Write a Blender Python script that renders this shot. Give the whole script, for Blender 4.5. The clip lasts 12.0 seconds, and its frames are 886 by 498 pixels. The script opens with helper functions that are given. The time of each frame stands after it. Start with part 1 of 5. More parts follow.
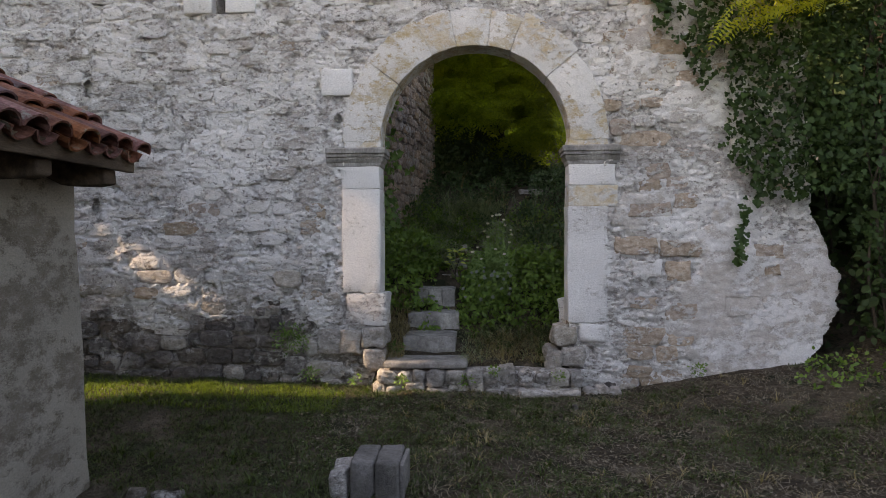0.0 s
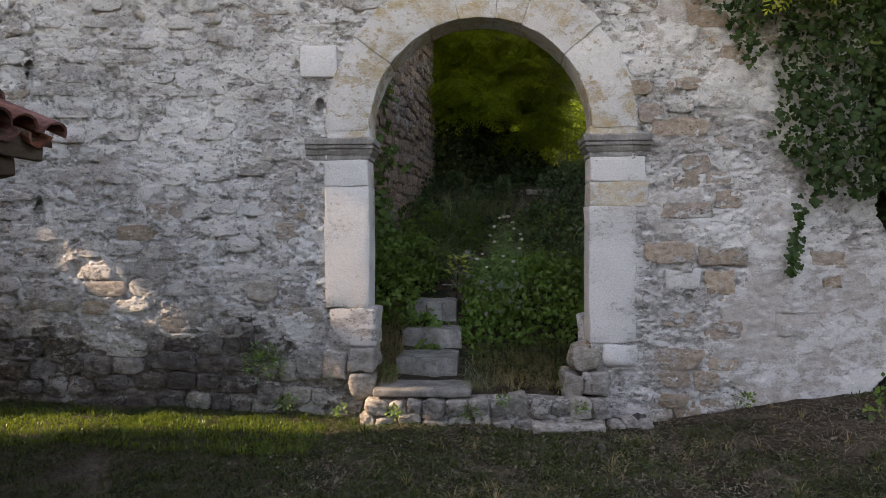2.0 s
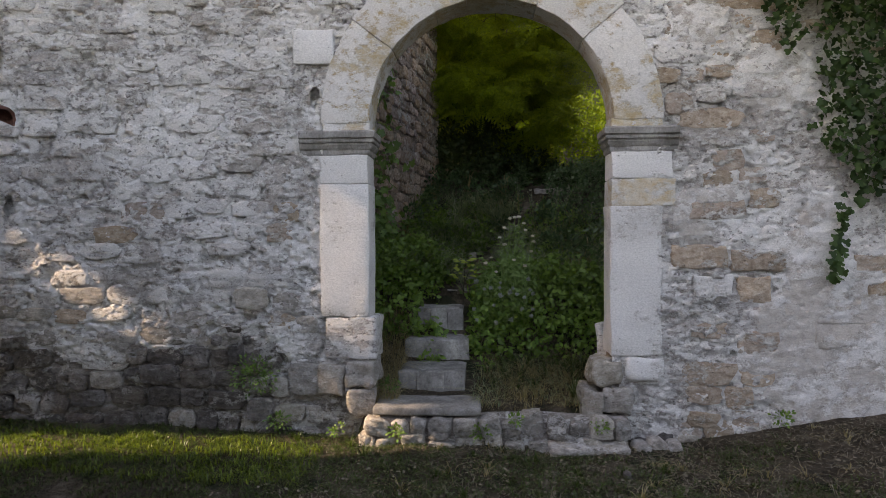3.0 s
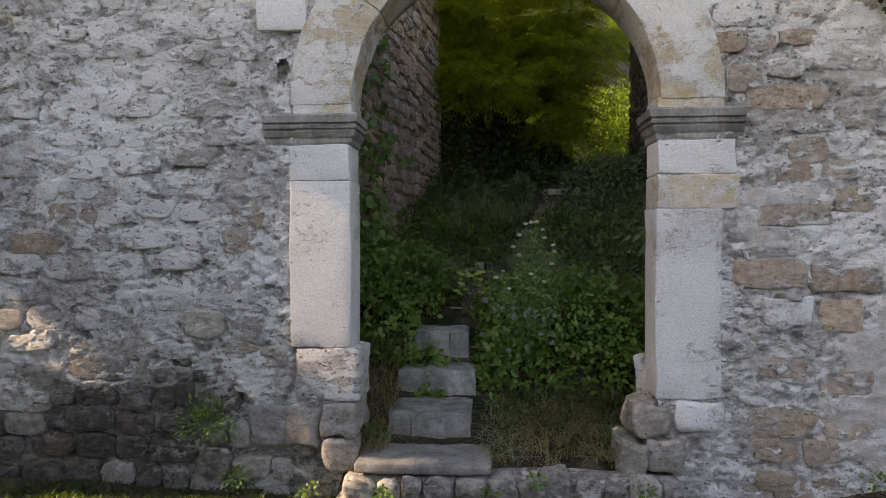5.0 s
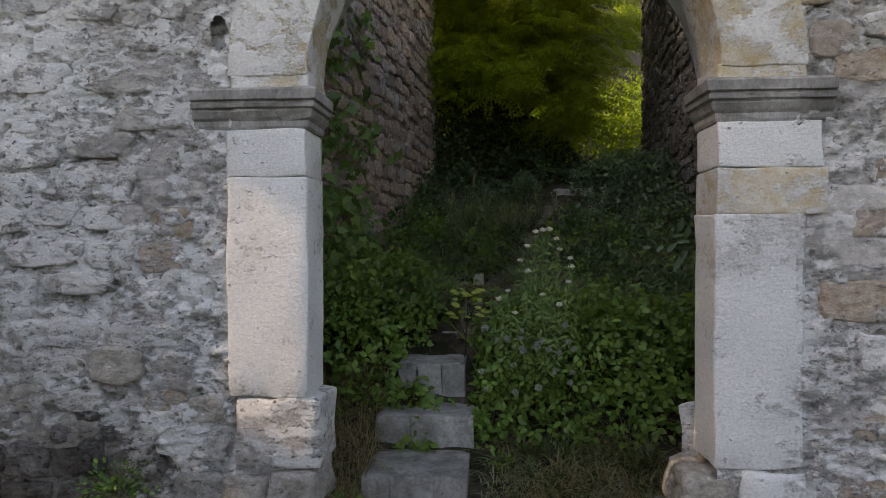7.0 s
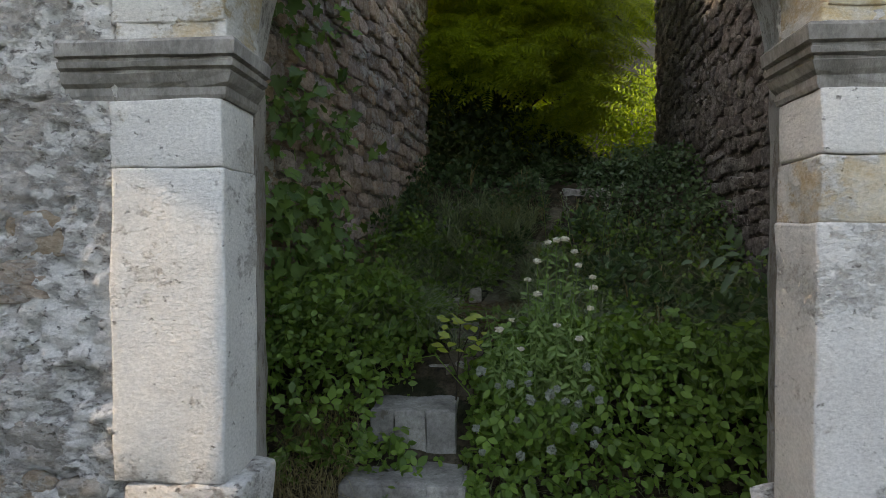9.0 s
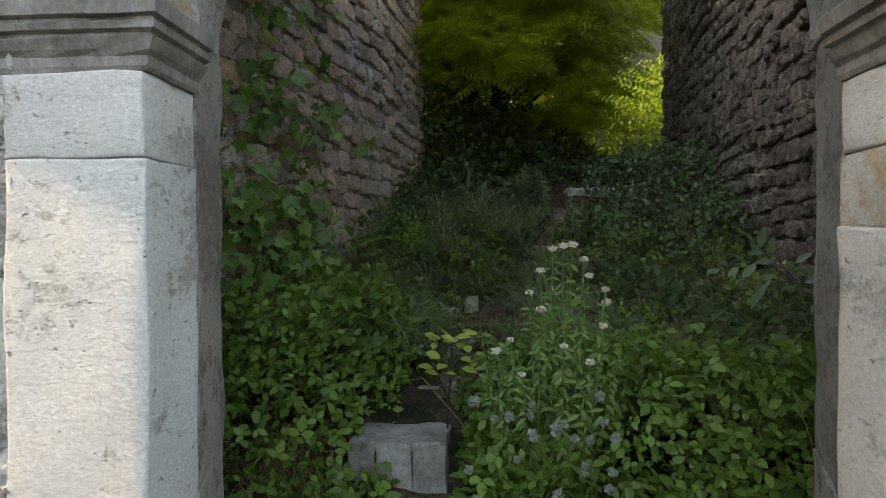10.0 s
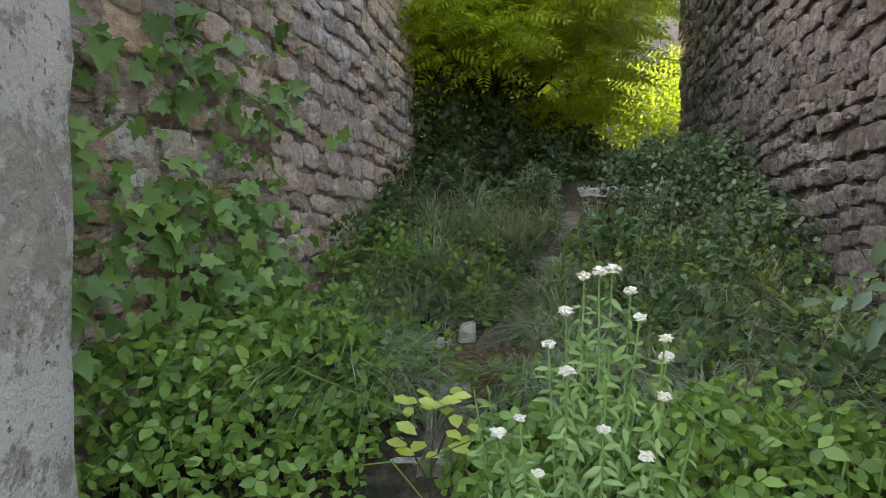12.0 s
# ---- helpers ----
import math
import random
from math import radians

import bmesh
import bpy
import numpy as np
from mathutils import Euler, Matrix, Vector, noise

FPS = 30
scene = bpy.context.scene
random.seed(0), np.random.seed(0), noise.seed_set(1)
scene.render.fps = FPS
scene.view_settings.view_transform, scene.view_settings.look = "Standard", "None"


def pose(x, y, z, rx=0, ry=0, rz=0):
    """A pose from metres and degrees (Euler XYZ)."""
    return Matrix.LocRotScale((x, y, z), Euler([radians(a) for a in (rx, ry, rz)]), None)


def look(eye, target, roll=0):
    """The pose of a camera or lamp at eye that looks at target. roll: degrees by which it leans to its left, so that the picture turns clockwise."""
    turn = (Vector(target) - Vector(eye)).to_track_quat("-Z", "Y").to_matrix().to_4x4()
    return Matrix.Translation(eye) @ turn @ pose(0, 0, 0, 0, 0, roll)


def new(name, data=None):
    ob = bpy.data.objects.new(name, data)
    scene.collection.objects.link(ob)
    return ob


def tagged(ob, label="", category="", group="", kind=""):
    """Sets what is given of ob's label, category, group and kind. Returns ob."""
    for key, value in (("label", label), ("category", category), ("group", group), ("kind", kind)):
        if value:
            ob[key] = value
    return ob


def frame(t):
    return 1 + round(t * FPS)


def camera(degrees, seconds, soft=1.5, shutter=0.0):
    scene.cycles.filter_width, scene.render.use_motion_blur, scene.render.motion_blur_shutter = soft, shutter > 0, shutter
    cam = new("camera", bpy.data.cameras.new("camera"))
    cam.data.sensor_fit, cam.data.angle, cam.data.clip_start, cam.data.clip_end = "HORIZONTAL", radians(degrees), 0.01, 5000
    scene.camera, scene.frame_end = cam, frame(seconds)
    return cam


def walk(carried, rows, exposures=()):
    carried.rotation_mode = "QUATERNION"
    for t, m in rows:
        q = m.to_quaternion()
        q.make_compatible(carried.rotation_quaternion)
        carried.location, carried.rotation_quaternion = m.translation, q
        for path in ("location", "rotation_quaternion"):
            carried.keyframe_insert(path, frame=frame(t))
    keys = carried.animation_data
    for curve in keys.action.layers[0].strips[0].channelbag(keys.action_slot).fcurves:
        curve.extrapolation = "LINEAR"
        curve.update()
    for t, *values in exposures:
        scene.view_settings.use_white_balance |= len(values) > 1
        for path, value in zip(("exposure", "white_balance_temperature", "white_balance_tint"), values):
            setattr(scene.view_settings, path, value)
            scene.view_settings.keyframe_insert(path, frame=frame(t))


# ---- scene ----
cam = camera(70.0, 12.0, soft=0.8)
PATH = [
    (0, (0.091, -5.823, 1.437), (-0.03, -3.827, 1.382), -0.3),
    (0.5, (0.079, -5.608, 1.437), (-0.04, -3.612, 1.384), -0.3),
    (1, (0.072, -5.384, 1.438), (-0.047, -3.388, 1.389), -0.3),
    (1.5, (0.075, -5.171, 1.45), (-0.049, -3.175, 1.399), -0.3),
    (2, (0.058, -4.964, 1.447), (-0.069, -2.969, 1.402), -0.3),
    (2.5, (0.028, -4.751, 1.442), (-0.102, -2.756, 1.401), -0.3),
    (3, (-0.014, -4.531, 1.461), (-0.143, -2.535, 1.417), -0.3),
    (5, (-0.047, -3.593, 1.508), (-0.193, -1.598, 1.47), -0.2),
    (5.5, (-0.049, -3.357, 1.527), (-0.193, -1.363, 1.488), -0.2),
    (6, (-0.055, -3.138, 1.543), (-0.198, -1.143, 1.505), -0.2),
    (6.5, (-0.056, -2.917, 1.558), (-0.199, -0.922, 1.521), -0.2),
    (7, (-0.059, -2.7, 1.567), (-0.202, -0.706, 1.531), -0.2),
    (9, (-0.048, -1.866, 1.617), (-0.191, 0.129, 1.584), -0.1),
    (9.5, (-0.034, -1.667, 1.626), (-0.179, 0.327, 1.594), -0.2),
    (10, (-0.026, -1.464, 1.635), (-0.172, 0.531, 1.605), -0.2),
    (10.5, (-0.021, -1.257, 1.648), (-0.167, 0.737, 1.619), -0.4),
    (11, (-0.016, -1.054, 1.662), (-0.163, 0.94, 1.634), -0.4),
    (11.5, (-0.013, -0.841, 1.67), (-0.163, 1.154, 1.647), -0.6),
    (12, (-0.014, -0.645, 1.685), (-0.165, 1.349, 1.663), -0.6),
]
walk(cam, [(t, look(eye, target, roll)) for t, eye, target, roll in PATH],
     exposures=[(0.0, 2.35, 9400, 24), (7.0, 2.35, 9500, 22), (9.5, 2.75, 9800, 14), (10.5, 3.2, 10000, 13), (11.0, 3.5, 9900, 13), (11.5, 3.95, 9600, 16), (12.0, 4.35, 9400, 18)])

# ---- light ----
SUN_AZ, SUN_EL = 9.3, 28.0   # degrees: the way of the light in plan (from +x towards +y), and its height
world = bpy.data.worlds.new("world")
scene.world = world
world.use_nodes = True
wn = world.node_tree.nodes
sky = wn.new("ShaderNodeTexSky")
sky.sky_type, sky.sun_disc = "NISHITA", False
sky.sun_elevation, sky.sun_rotation = radians(SUN_EL), radians(270 - SUN_AZ)
world.node_tree.links.new(sky.outputs[0], wn["Background"].inputs[0])
wn["Background"].inputs[1].default_value = 0.11
sun = new("sun", bpy.data.lights.new("sun", "SUN"))
sun.data.energy, sun.data.angle, sun.data.color = 1.9, radians(0.6), (1.0, 0.93, 0.8)
sun_way = Vector((math.cos(radians(SUN_AZ)), math.sin(radians(SUN_AZ)), -math.tan(radians(SUN_EL))))
sun.matrix_world = look((-20, -4, 14), Vector((-20, -4, 14)) + sun_way)

# ---- tools ----
def table_noise(seed):
    tab = np.random.RandomState(seed).rand(256, 256)

    def f(x, y):
        xi, yi = np.floor(x).astype(int), np.floor(y).astype(int)
        u, v = x - xi, y - yi
        u, v = u * u * (3 - 2 * u), v * v * (3 - 2 * v)
        a, b = tab[xi % 256, yi % 256], tab[(xi + 1) % 256, yi % 256]
        c, d = tab[xi % 256, (yi + 1) % 256], tab[(xi + 1) % 256, (yi + 1) % 256]
        return (a * (1 - u) + b * u) * (1 - v) + (c * (1 - u) + d * u) * v - 0.5
    return f


def fbm(x, y, seed, octaves=4):
    f, total, amp = table_noise(seed), 0, 1.0
    for k in range(octaves):
        total = total + amp * f(x * 2 ** k + 17.3 * k, y * 2 ** k + 5.1 * k)
        amp *= 0.5
    return total


def mesh_of(name, verts, faces, smooth=False):
    me = bpy.data.meshes.new(name)
    me.from_pydata([tuple(v) for v in verts], [], [tuple(f) for f in faces])
    if smooth:
        me.polygons.foreach_set("use_smooth", [True] * len(me.polygons))
    me.update()
    return me


def big_mesh(name, verts, tris, smooth=False):
    """A mesh from arrays of corners and of triangles or quads."""
    verts, tris = np.asarray(verts, dtype=np.float32), np.asarray(tris, dtype=np.int32)
    me = bpy.data.meshes.new(name)
    n, k = tris.shape
    me.vertices.add(len(verts))
    me.vertices.foreach_set("co", verts.ravel())
    me.loops.add(n * k)
    me.loops.foreach_set("vertex_index", tris.ravel())
    me.polygons.add(n)
    me.polygons.foreach_set("loop_start", np.arange(0, n * k, k, dtype=np.int32))
    if smooth:
        me.polygons.foreach_set("use_smooth", np.ones(n, dtype=bool))
    me.update(calc_edges=True)
    return me


def part(name, data, material, parent=None, label="", at=None):
    """Links a bmesh or a mesh as one object, under its thing where there is one."""
    if isinstance(data, bmesh.types.BMesh):
        me = bpy.data.meshes.new(name)
        data.to_mesh(me)
        data.free()
    else:
        me = data
    if material and not me.materials:
        me.materials.append(material)
    ob = new(name, me)
    if at is not None:
        ob.matrix_basis = at
    if parent:
        ob.parent = parent
    if label:
        ob["label"] = label
    return ob


def thing(name, label, category, at=(0, 0, 0), group="", kind=""):
    return tagged(move(new(name), at), label, category, group, kind)


def move(ob, at):
    ob.location = at
    return ob


def lerp(pairs, v):
    return np.interp(v, [p[0] for p in pairs], [p[1] for p in pairs])


# ---- materials ----
def material(name, colours, scale=3.0, fine=40.0, rough=0.9, bump=0.3, spread=0.0, source="object", spots=None, spot_scale=9.0, spot_at=0.6, stretch=(1, 1, 1), distance=0.01, contrast=(0.6, 1.25), pits=0.0, pit_scale=30.0):
    """Stone, earth and wood: colours mixed by broad noise, fine grain, spots, a shift from piece to piece, and relief."""
    m = bpy.data.materials.new(name)
    m.use_nodes = True
    t = m.node_tree
    n, link = t.nodes, t.links.new
    b = n["Principled BSDF"]
    b.inputs["Roughness"].default_value = rough
    b.inputs["Specular IOR Level"].default_value = 0.25
    geo = n.new("ShaderNodeNewGeometry")
    mp = n.new("ShaderNodeMapping")
    mp.inputs["Scale"].default_value = stretch
    link(geo.outputs["Position"], mp.inputs[0])

    def tex(s, detail=4.0, rgh=0.6):
        x = n.new("ShaderNodeTexNoise")
        x.inputs["Scale"].default_value, x.inputs["Detail"].default_value, x.inputs["Roughness"].default_value = s, detail, rgh
        link(mp.outputs[0], x.inputs["Vector"])
        return x

    broad, grain, stain = tex(scale), tex(fine, 8.0, 0.75), tex(0.9, 3.0, 0.55)
    ramp = n.new("ShaderNodeValToRGB")
    els = ramp.color_ramp.elements
    for i, c in enumerate(colours):
        at = 0.3 + 0.4 * i / max(1, len(colours) - 1)
        e = els[i] if i < 2 else els.new(at)
        e.position, e.color = at, (*c, 1)
    link(broad.outputs[0], ramp.inputs[0])
    out = ramp.outputs[0]

    def mix(kind, fac, a, colour):
        x = n.new("ShaderNodeMix")
        x.data_type, x.blend_type = "RGBA", kind
        if isinstance(fac, float):
            x.inputs[0].default_value = fac
        else:
            link(fac, x.inputs[0])
        link(a, x.inputs[6])
        if isinstance(colour, tuple):
            x.inputs[7].default_value = (*colour, 1)
        else:
            link(colour, x.inputs[7])
        return x.outputs[2]

    g = n.new("ShaderNodeMapRange")
    g.inputs[1].default_value, g.inputs[2].default_value, g.inputs[3].default_value, g.inputs[4].default_value = 0.3, 0.7, *contrast
    link(grain.outputs[0], g.inputs[0])
    out = mix("MULTIPLY", 1.0, out, g.outputs[0])
    w = n.new("ShaderNodeMapRange")
    w.inputs[1].default_value, w.inputs[2].default_value, w.inputs[3].default_value, w.inputs[4].default_value = 0.35, 0.65, 0.82, 1.12
    link(stain.outputs[0], w.inputs[0])
    out = mix("MULTIPLY", 1.0, out, w.outputs[0])
    if spots:
        sp = tex(spot_scale, 6.0, 0.7)
        r = n.new("ShaderNodeMapRange")
        r.inputs[1].default_value, r.inputs[2].default_value = spot_at, spot_at + 0.08
        link(sp.outputs[0], r.inputs[0])
        out = mix("MIX", r.outputs[0], out, spots)
    if spread:
        if source == "object":
            rnd = n.new("ShaderNodeObjectInfo").outputs["Random"]
        else:
            rnd = geo.outputs["Random Per Island"]
        hv = n.new("ShaderNodeHueSaturation")
        a = n.new("ShaderNodeMapRange")
        a.inputs[3].default_value, a.inputs[4].default_value = 1 - spread, 1 + spread
        link(rnd, a.inputs[0])
        wob = n.new("ShaderNodeMath")
        wob.operation, wob.inputs[1].default_value = "MULTIPLY", 7.31
        fr = n.new("ShaderNodeMath")
        fr.operation = "FRACT"
        link(rnd, wob.inputs[0])
        link(wob.outputs[0], fr.inputs[0])
        hh = n.new("ShaderNodeMapRange")
        hh.inputs[3].default_value, hh.inputs[4].default_value = 0.5 - 0.05 * spread, 0.5 + 0.05 * spread
        link(fr.outputs[0], hh.inputs[0])
        ss = n.new("ShaderNodeMapRange")
        ss.inputs[3].default_value, ss.inputs[4].default_value = 1 - spread, 1 + spread
        link(fr.outputs[0], ss.inputs[0])
        link(a.outputs[0], hv.inputs["Value"])
        link(hh.outputs[0], hv.inputs["Hue"])
        link(ss.outputs[0], hv.inputs["Saturation"])
        link(out, hv.inputs["Color"])
        out = hv.outputs[0]
    link(out, b.inputs["Base Color"])
    if bump:
        mid = tex(fine * 0.3, 8.0, 0.75)
        add = n.new("ShaderNodeMath")
        add.operation = "ADD"
        link(mid.outputs[0], add.inputs[0])
        link(grain.outputs[0], add.inputs[1])
        if pits:
            pit = tex(pit_scale, 3.0, 0.6)
            deep = n.new("ShaderNodeMapRange")
            deep.interpolation_type = "SMOOTHSTEP"
            deep.inputs[1].default_value, deep.inputs[2].default_value, deep.inputs[4].default_value = 0.52, 0.66, pits
            link(pit.outputs[0], deep.inputs[0])
            less = n.new("ShaderNodeMath")
            less.operation = "SUBTRACT"
            link(add.outputs[0], less.inputs[0])
            link(deep.outputs[0], less.inputs[1])
            add = less
        bp = n.new("ShaderNodeBump")
        bp.inputs["Strength"].default_value, bp.inputs["Distance"].default_value = bump, distance
        link(add.outputs[0], bp.inputs["Height"])
        link(bp.outputs[0], b.inputs["Normal"])
    return m


def leaf_material(name, dark, light, thin=0.35, rough=0.4, gloss=0.5):
    """Leaves: each its own green, some light passing through."""
    m = bpy.data.materials.new(name)
    m.use_nodes = True
    t = m.node_tree
    n, link = t.nodes, t.links.new
    b = n["Principled BSDF"]
    geo = n.new("ShaderNodeNewGeometry")
    ramp = n.new("ShaderNodeValToRGB")
    ramp.color_ramp.elements[0].color, ramp.color_ramp.elements[1].color = (*dark, 1), (*light, 1)
    noise_tex = n.new("ShaderNodeTexNoise")
    noise_tex.inputs["Scale"].default_value = 2.5
    link(geo.outputs["Position"], noise_tex.inputs["Vector"])
    mixer = n.new("ShaderNodeMix")
    mixer.inputs[0].default_value = 0.4
    link(geo.outputs["Random Per Island"], mixer.inputs[2])
    link(noise_tex.outputs[0], mixer.inputs[3])
    link(mixer.outputs[0], ramp.inputs[0])
    link(ramp.outputs[0], b.inputs["Base Color"])
    b.inputs["Roughness"].default_value = rough
    b.inputs["Specular IOR Level"].default_value = gloss
    tr = n.new("ShaderNodeBsdfTranslucent")
    yellow = n.new("ShaderNodeMix")
    yellow.data_type, yellow.blend_type, yellow.inputs[0].default_value = "RGBA", "MULTIPLY", 1.0
    yellow.inputs[7].default_value = (1.7, 1.6, 0.8, 1)
    link(ramp.outputs[0], yellow.inputs[6])
    link(yellow.outputs[2], tr.inputs["Color"])
    ms = n.new("ShaderNodeMixShader")
    ms.inputs[0].default_value = thin
    link(b.outputs[0], ms.inputs[1])
    link(tr.outputs[0], ms.inputs[2])
    link(ms.outputs[0], n["Material Output"].inputs["Surface"])
    return m


def washed(name, stone, wash, cover=0.47, spread=0.0, source="object", broad=4.5, mid=19.0, relief=0.022, pit=0.62):
    """Old masonry under a limewash that has flaked away in patches down to the pitted stone."""
    m = bpy.data.materials.new(name)
    m.use_nodes = True
    t = m.node_tree
    n, link = t.nodes, t.links.new
    b = n["Principled BSDF"]
    b.inputs["Roughness"].default_value, b.inputs["Specular IOR Level"].default_value = 0.93, 0.2
    geo = n.new("ShaderNodeNewGeometry")
    mp = n.new("ShaderNodeMapping")
    mp.inputs["Scale"].default_value = (1, 1, 1.45)
    link(geo.outputs["Position"], mp.inputs[0])

    def tex(s, detail, rgh, off=0.0):
        x = n.new("ShaderNodeTexNoise")
        x.noise_dimensions = "4D"
        x.inputs["W"].default_value = off
        x.inputs["Scale"].default_value, x.inputs["Detail"].default_value, x.inputs["Roughness"].default_value = s, detail, rgh
        link(mp.outputs[0], x.inputs["Vector"])
        return x.outputs[0]

    def calc(op, a, c):
        x = n.new("ShaderNodeMath")
        x.operation = op
        for k, v in enumerate((a, c)):
            if isinstance(v, float):
                x.inputs[k].default_value = v
            else:
                link(v, x.inputs[k])
        return x.outputs[0]

    def span(v, lo, hi, a, c, kind="LINEAR"):
        x = n.new("ShaderNodeMapRange")
        x.interpolation_type = kind
        for k, w in enumerate((lo, hi, a, c)):
            x.inputs[k + 1].default_value = w
        link(v, x.inputs[0])
        return x.outputs[0]

    def mix(kind, fac, a, c):
        x = n.new("ShaderNodeMix")
        x.data_type, x.blend_type = "RGBA", kind
        for k, v in ((0, fac), (6, a), (7, c)):
            if isinstance(v, float):
                x.inputs[k].default_value = v
            elif isinstance(v, tuple):
                x.inputs[k].default_value = (*v, 1)
            else:
                link(v, x.inputs[k])
        return x.outputs[2]

    large, patchy, small = tex(1.1, 3.0, 0.55), tex(broad, 9.0, 0.66, 3.0), tex(mid, 8.0, 0.68, 7.0)
    grain, holes = tex(75.0, 6.0, 0.7, 1.0), tex(30.0, 4.0, 0.6, 9.0)
    flake = calc("ADD", calc("MULTIPLY", patchy, 0.55), calc("ADD", calc("MULTIPLY", small, 0.33), calc("MULTIPLY", grain, 0.12)))
    flake = calc("ADD", flake, calc("MULTIPLY", calc("SUBTRACT", large, 0.5), 0.25))
    coat = span(flake, cover - 0.028, cover + 0.04, 0.0, 1.0, "SMOOTHSTEP")
    ramp = n.new("ShaderNodeValToRGB")
    els = ramp.color_ramp.elements
    for k, c in enumerate(stone):
        e = els[k] if k < 2 else els.new(0.5)
        e.position, e.color = (0.34, 0.5, 0.66)[k], (*c, 1)
    link(small, ramp.inputs[0])
    bare = ramp.outputs[0]
    if spread:
        rnd = n.new("ShaderNodeObjectInfo").outputs["Random"] if source == "object" else geo.outputs["Random Per Island"]
        hv = n.new("ShaderNodeHueSaturation")
        link(span(rnd, 0, 1, 1 - spread, 1 + spread), hv.inputs["Value"])
        turn = calc("FRACT", calc("MULTIPLY", rnd, 7.31), 0.0)
        link(span(turn, 0, 1, 0.5 - 0.03 * spread, 0.5 + 0.03 * spread), hv.inputs["Hue"])
        link(span(turn, 0, 1, 1 - spread, 1 + spread), hv.inputs["Saturation"])
        link(bare, hv.inputs["Color"])
        bare = hv.outputs[0]
    coat_colour = mix("MIX", span(large, 0.36, 0.62, 0.0, 1.0), tuple(0.84 * c for c in wash), wash)
    out = mix("MIX", coat, bare, coat_colour)
    out = mix("MULTIPLY", 1.0, out, span(grain, 0.3, 0.7, 0.74, 1.16))
    # Shadow inside the pits is put into the colour: recessed spots go darker.
    hole = span(holes, pit, pit + 0.06, 0.0, 1.0, "SMOOTHSTEP")
    out = mix("MIX", calc("MULTIPLY", hole, 0.7), out, tuple(0.5 * c for c in stone[0]))
    link(out, b.inputs["Base Color"])
    h = calc("ADD", calc("MULTIPLY", coat, 0.3), calc("ADD", calc("MULTIPLY", small, 1.1), calc("MULTIPLY", grain, 0.35)))
    h = calc("SUBTRACT", h, calc("MULTIPLY", hole, 0.8))
    bp = n.new("ShaderNodeBump")
    bp.inputs["Strength"].default_value, bp.inputs["Distance"].default_value = 1.0, relief
    link(h, bp.inputs["Height"])
    link(bp.outputs[0], b.inputs["Normal"])
    return m


LIME = (0.83, 0.80, 0.77)
GREY = [(0.40, 0.355, 0.325), (0.555, 0.51, 0.475), (0.70, 0.66, 0.63)]
# RUB: partly the rubble's own dark tone, partly shade put into the colour.
RUB = [(0.10, 0.085, 0.075), (0.19, 0.165, 0.15), (0.31, 0.28, 0.26)]
OCHRE = [(0.33, 0.24, 0.18), (0.50, 0.40, 0.32), (0.64, 0.56, 0.48)]
m_skin = washed("limewashed_mortar", GREY, LIME, 0.462, broad=6.5, mid=24.0, relief=0.018, pit=0.595)
m_wash = washed("limewashed_stone", GREY, LIME, 0.468, 0.15, broad=6.5, mid=24.0, relief=0.018, pit=0.595)
m_wash_rest = washed("limewashed_stone_rest", GREY, LIME, 0.468, 0.15, "island", broad=6.5, mid=24.0, relief=0.018, pit=0.595)
m_ochre = washed("ochre_stone", OCHRE, (0.76, 0.73, 0.69), 0.54, 0.18)
m_rubble = washed("rubble_stone", RUB, (0.55, 0.52, 0.49), 0.53, 0.4, relief=0.03, pit=0.59)
m_rubble_rest = washed("rubble_stone_rest", RUB, (0.55, 0.52, 0.49), 0.53, 0.4, "island", relief=0.03, pit=0.59)
m_foot = washed("footing_stone", [(0.24, 0.215, 0.185), (0.40, 0.365, 0.325), (0.56, 0.525, 0.485)], (0.66, 0.63, 0.60), 0.555, 0.25)
m_bed = washed("washed_out_bedding", [(0.17, 0.145, 0.125), (0.30, 0.265, 0.24), (0.46, 0.42, 0.39)], (0.68, 0.65, 0.62), 0.51)
m_dressed = washed("dressed_limestone", [(0.50, 0.465, 0.43), (0.64, 0.61, 0.575), (0.70, 0.68, 0.65)], (0.82, 0.80, 0.775), 0.425, 0.06, broad=3.0, mid=26.0, relief=0.009, pit=0.645)
m_voussoir = washed("voussoir_limestone", [(0.50, 0.37, 0.21), (0.60, 0.52, 0.40), (0.66, 0.61, 0.53)], (0.76, 0.735, 0.70), 0.485, 0.10, broad=3.4, mid=14.0, relief=0.009, pit=0.65)
m_impost = material("weathered_impost", [(0.20, 0.19, 0.175), (0.36, 0.34, 0.32), (0.48, 0.46, 0.44)], 5, 50, rough=0.9, bump=0.6, stretch=(1, 1, 0.6), spots=(0.17, 0.155, 0.14), spot_scale=14, spot_at=0.6)
m_plaster = washed("old_plaster", [(0.28, 0.23, 0.19), (0.38, 0.325, 0.28), (0.45, 0.405, 0.36)], (0.51, 0.47, 0.43), 0.465, relief=0.014, mid=15.0)
m_patch = washed("limewashed_plaster", [(0.42, 0.375, 0.335), (0.55, 0.51, 0.47), (0.66, 0.63, 0.60)], (0.78, 0.76, 0.74), 0.495, broad=3.2, mid=12.0, relief=0.01, pit=0.65)
ALLEY = [(0.30, 0.205, 0.16), (0.52, 0.39, 0.32), (0.70, 0.585, 0.505)]
m_alley = washed("alley_stone", ALLEY, (0.68, 0.63, 0.585), 0.54, 0.3, relief=0.026)
m_alley_rest = washed("alley_stone_rest", ALLEY, (0.68, 0.63, 0.585), 0.54, 0.3, "island", relief=0.026)
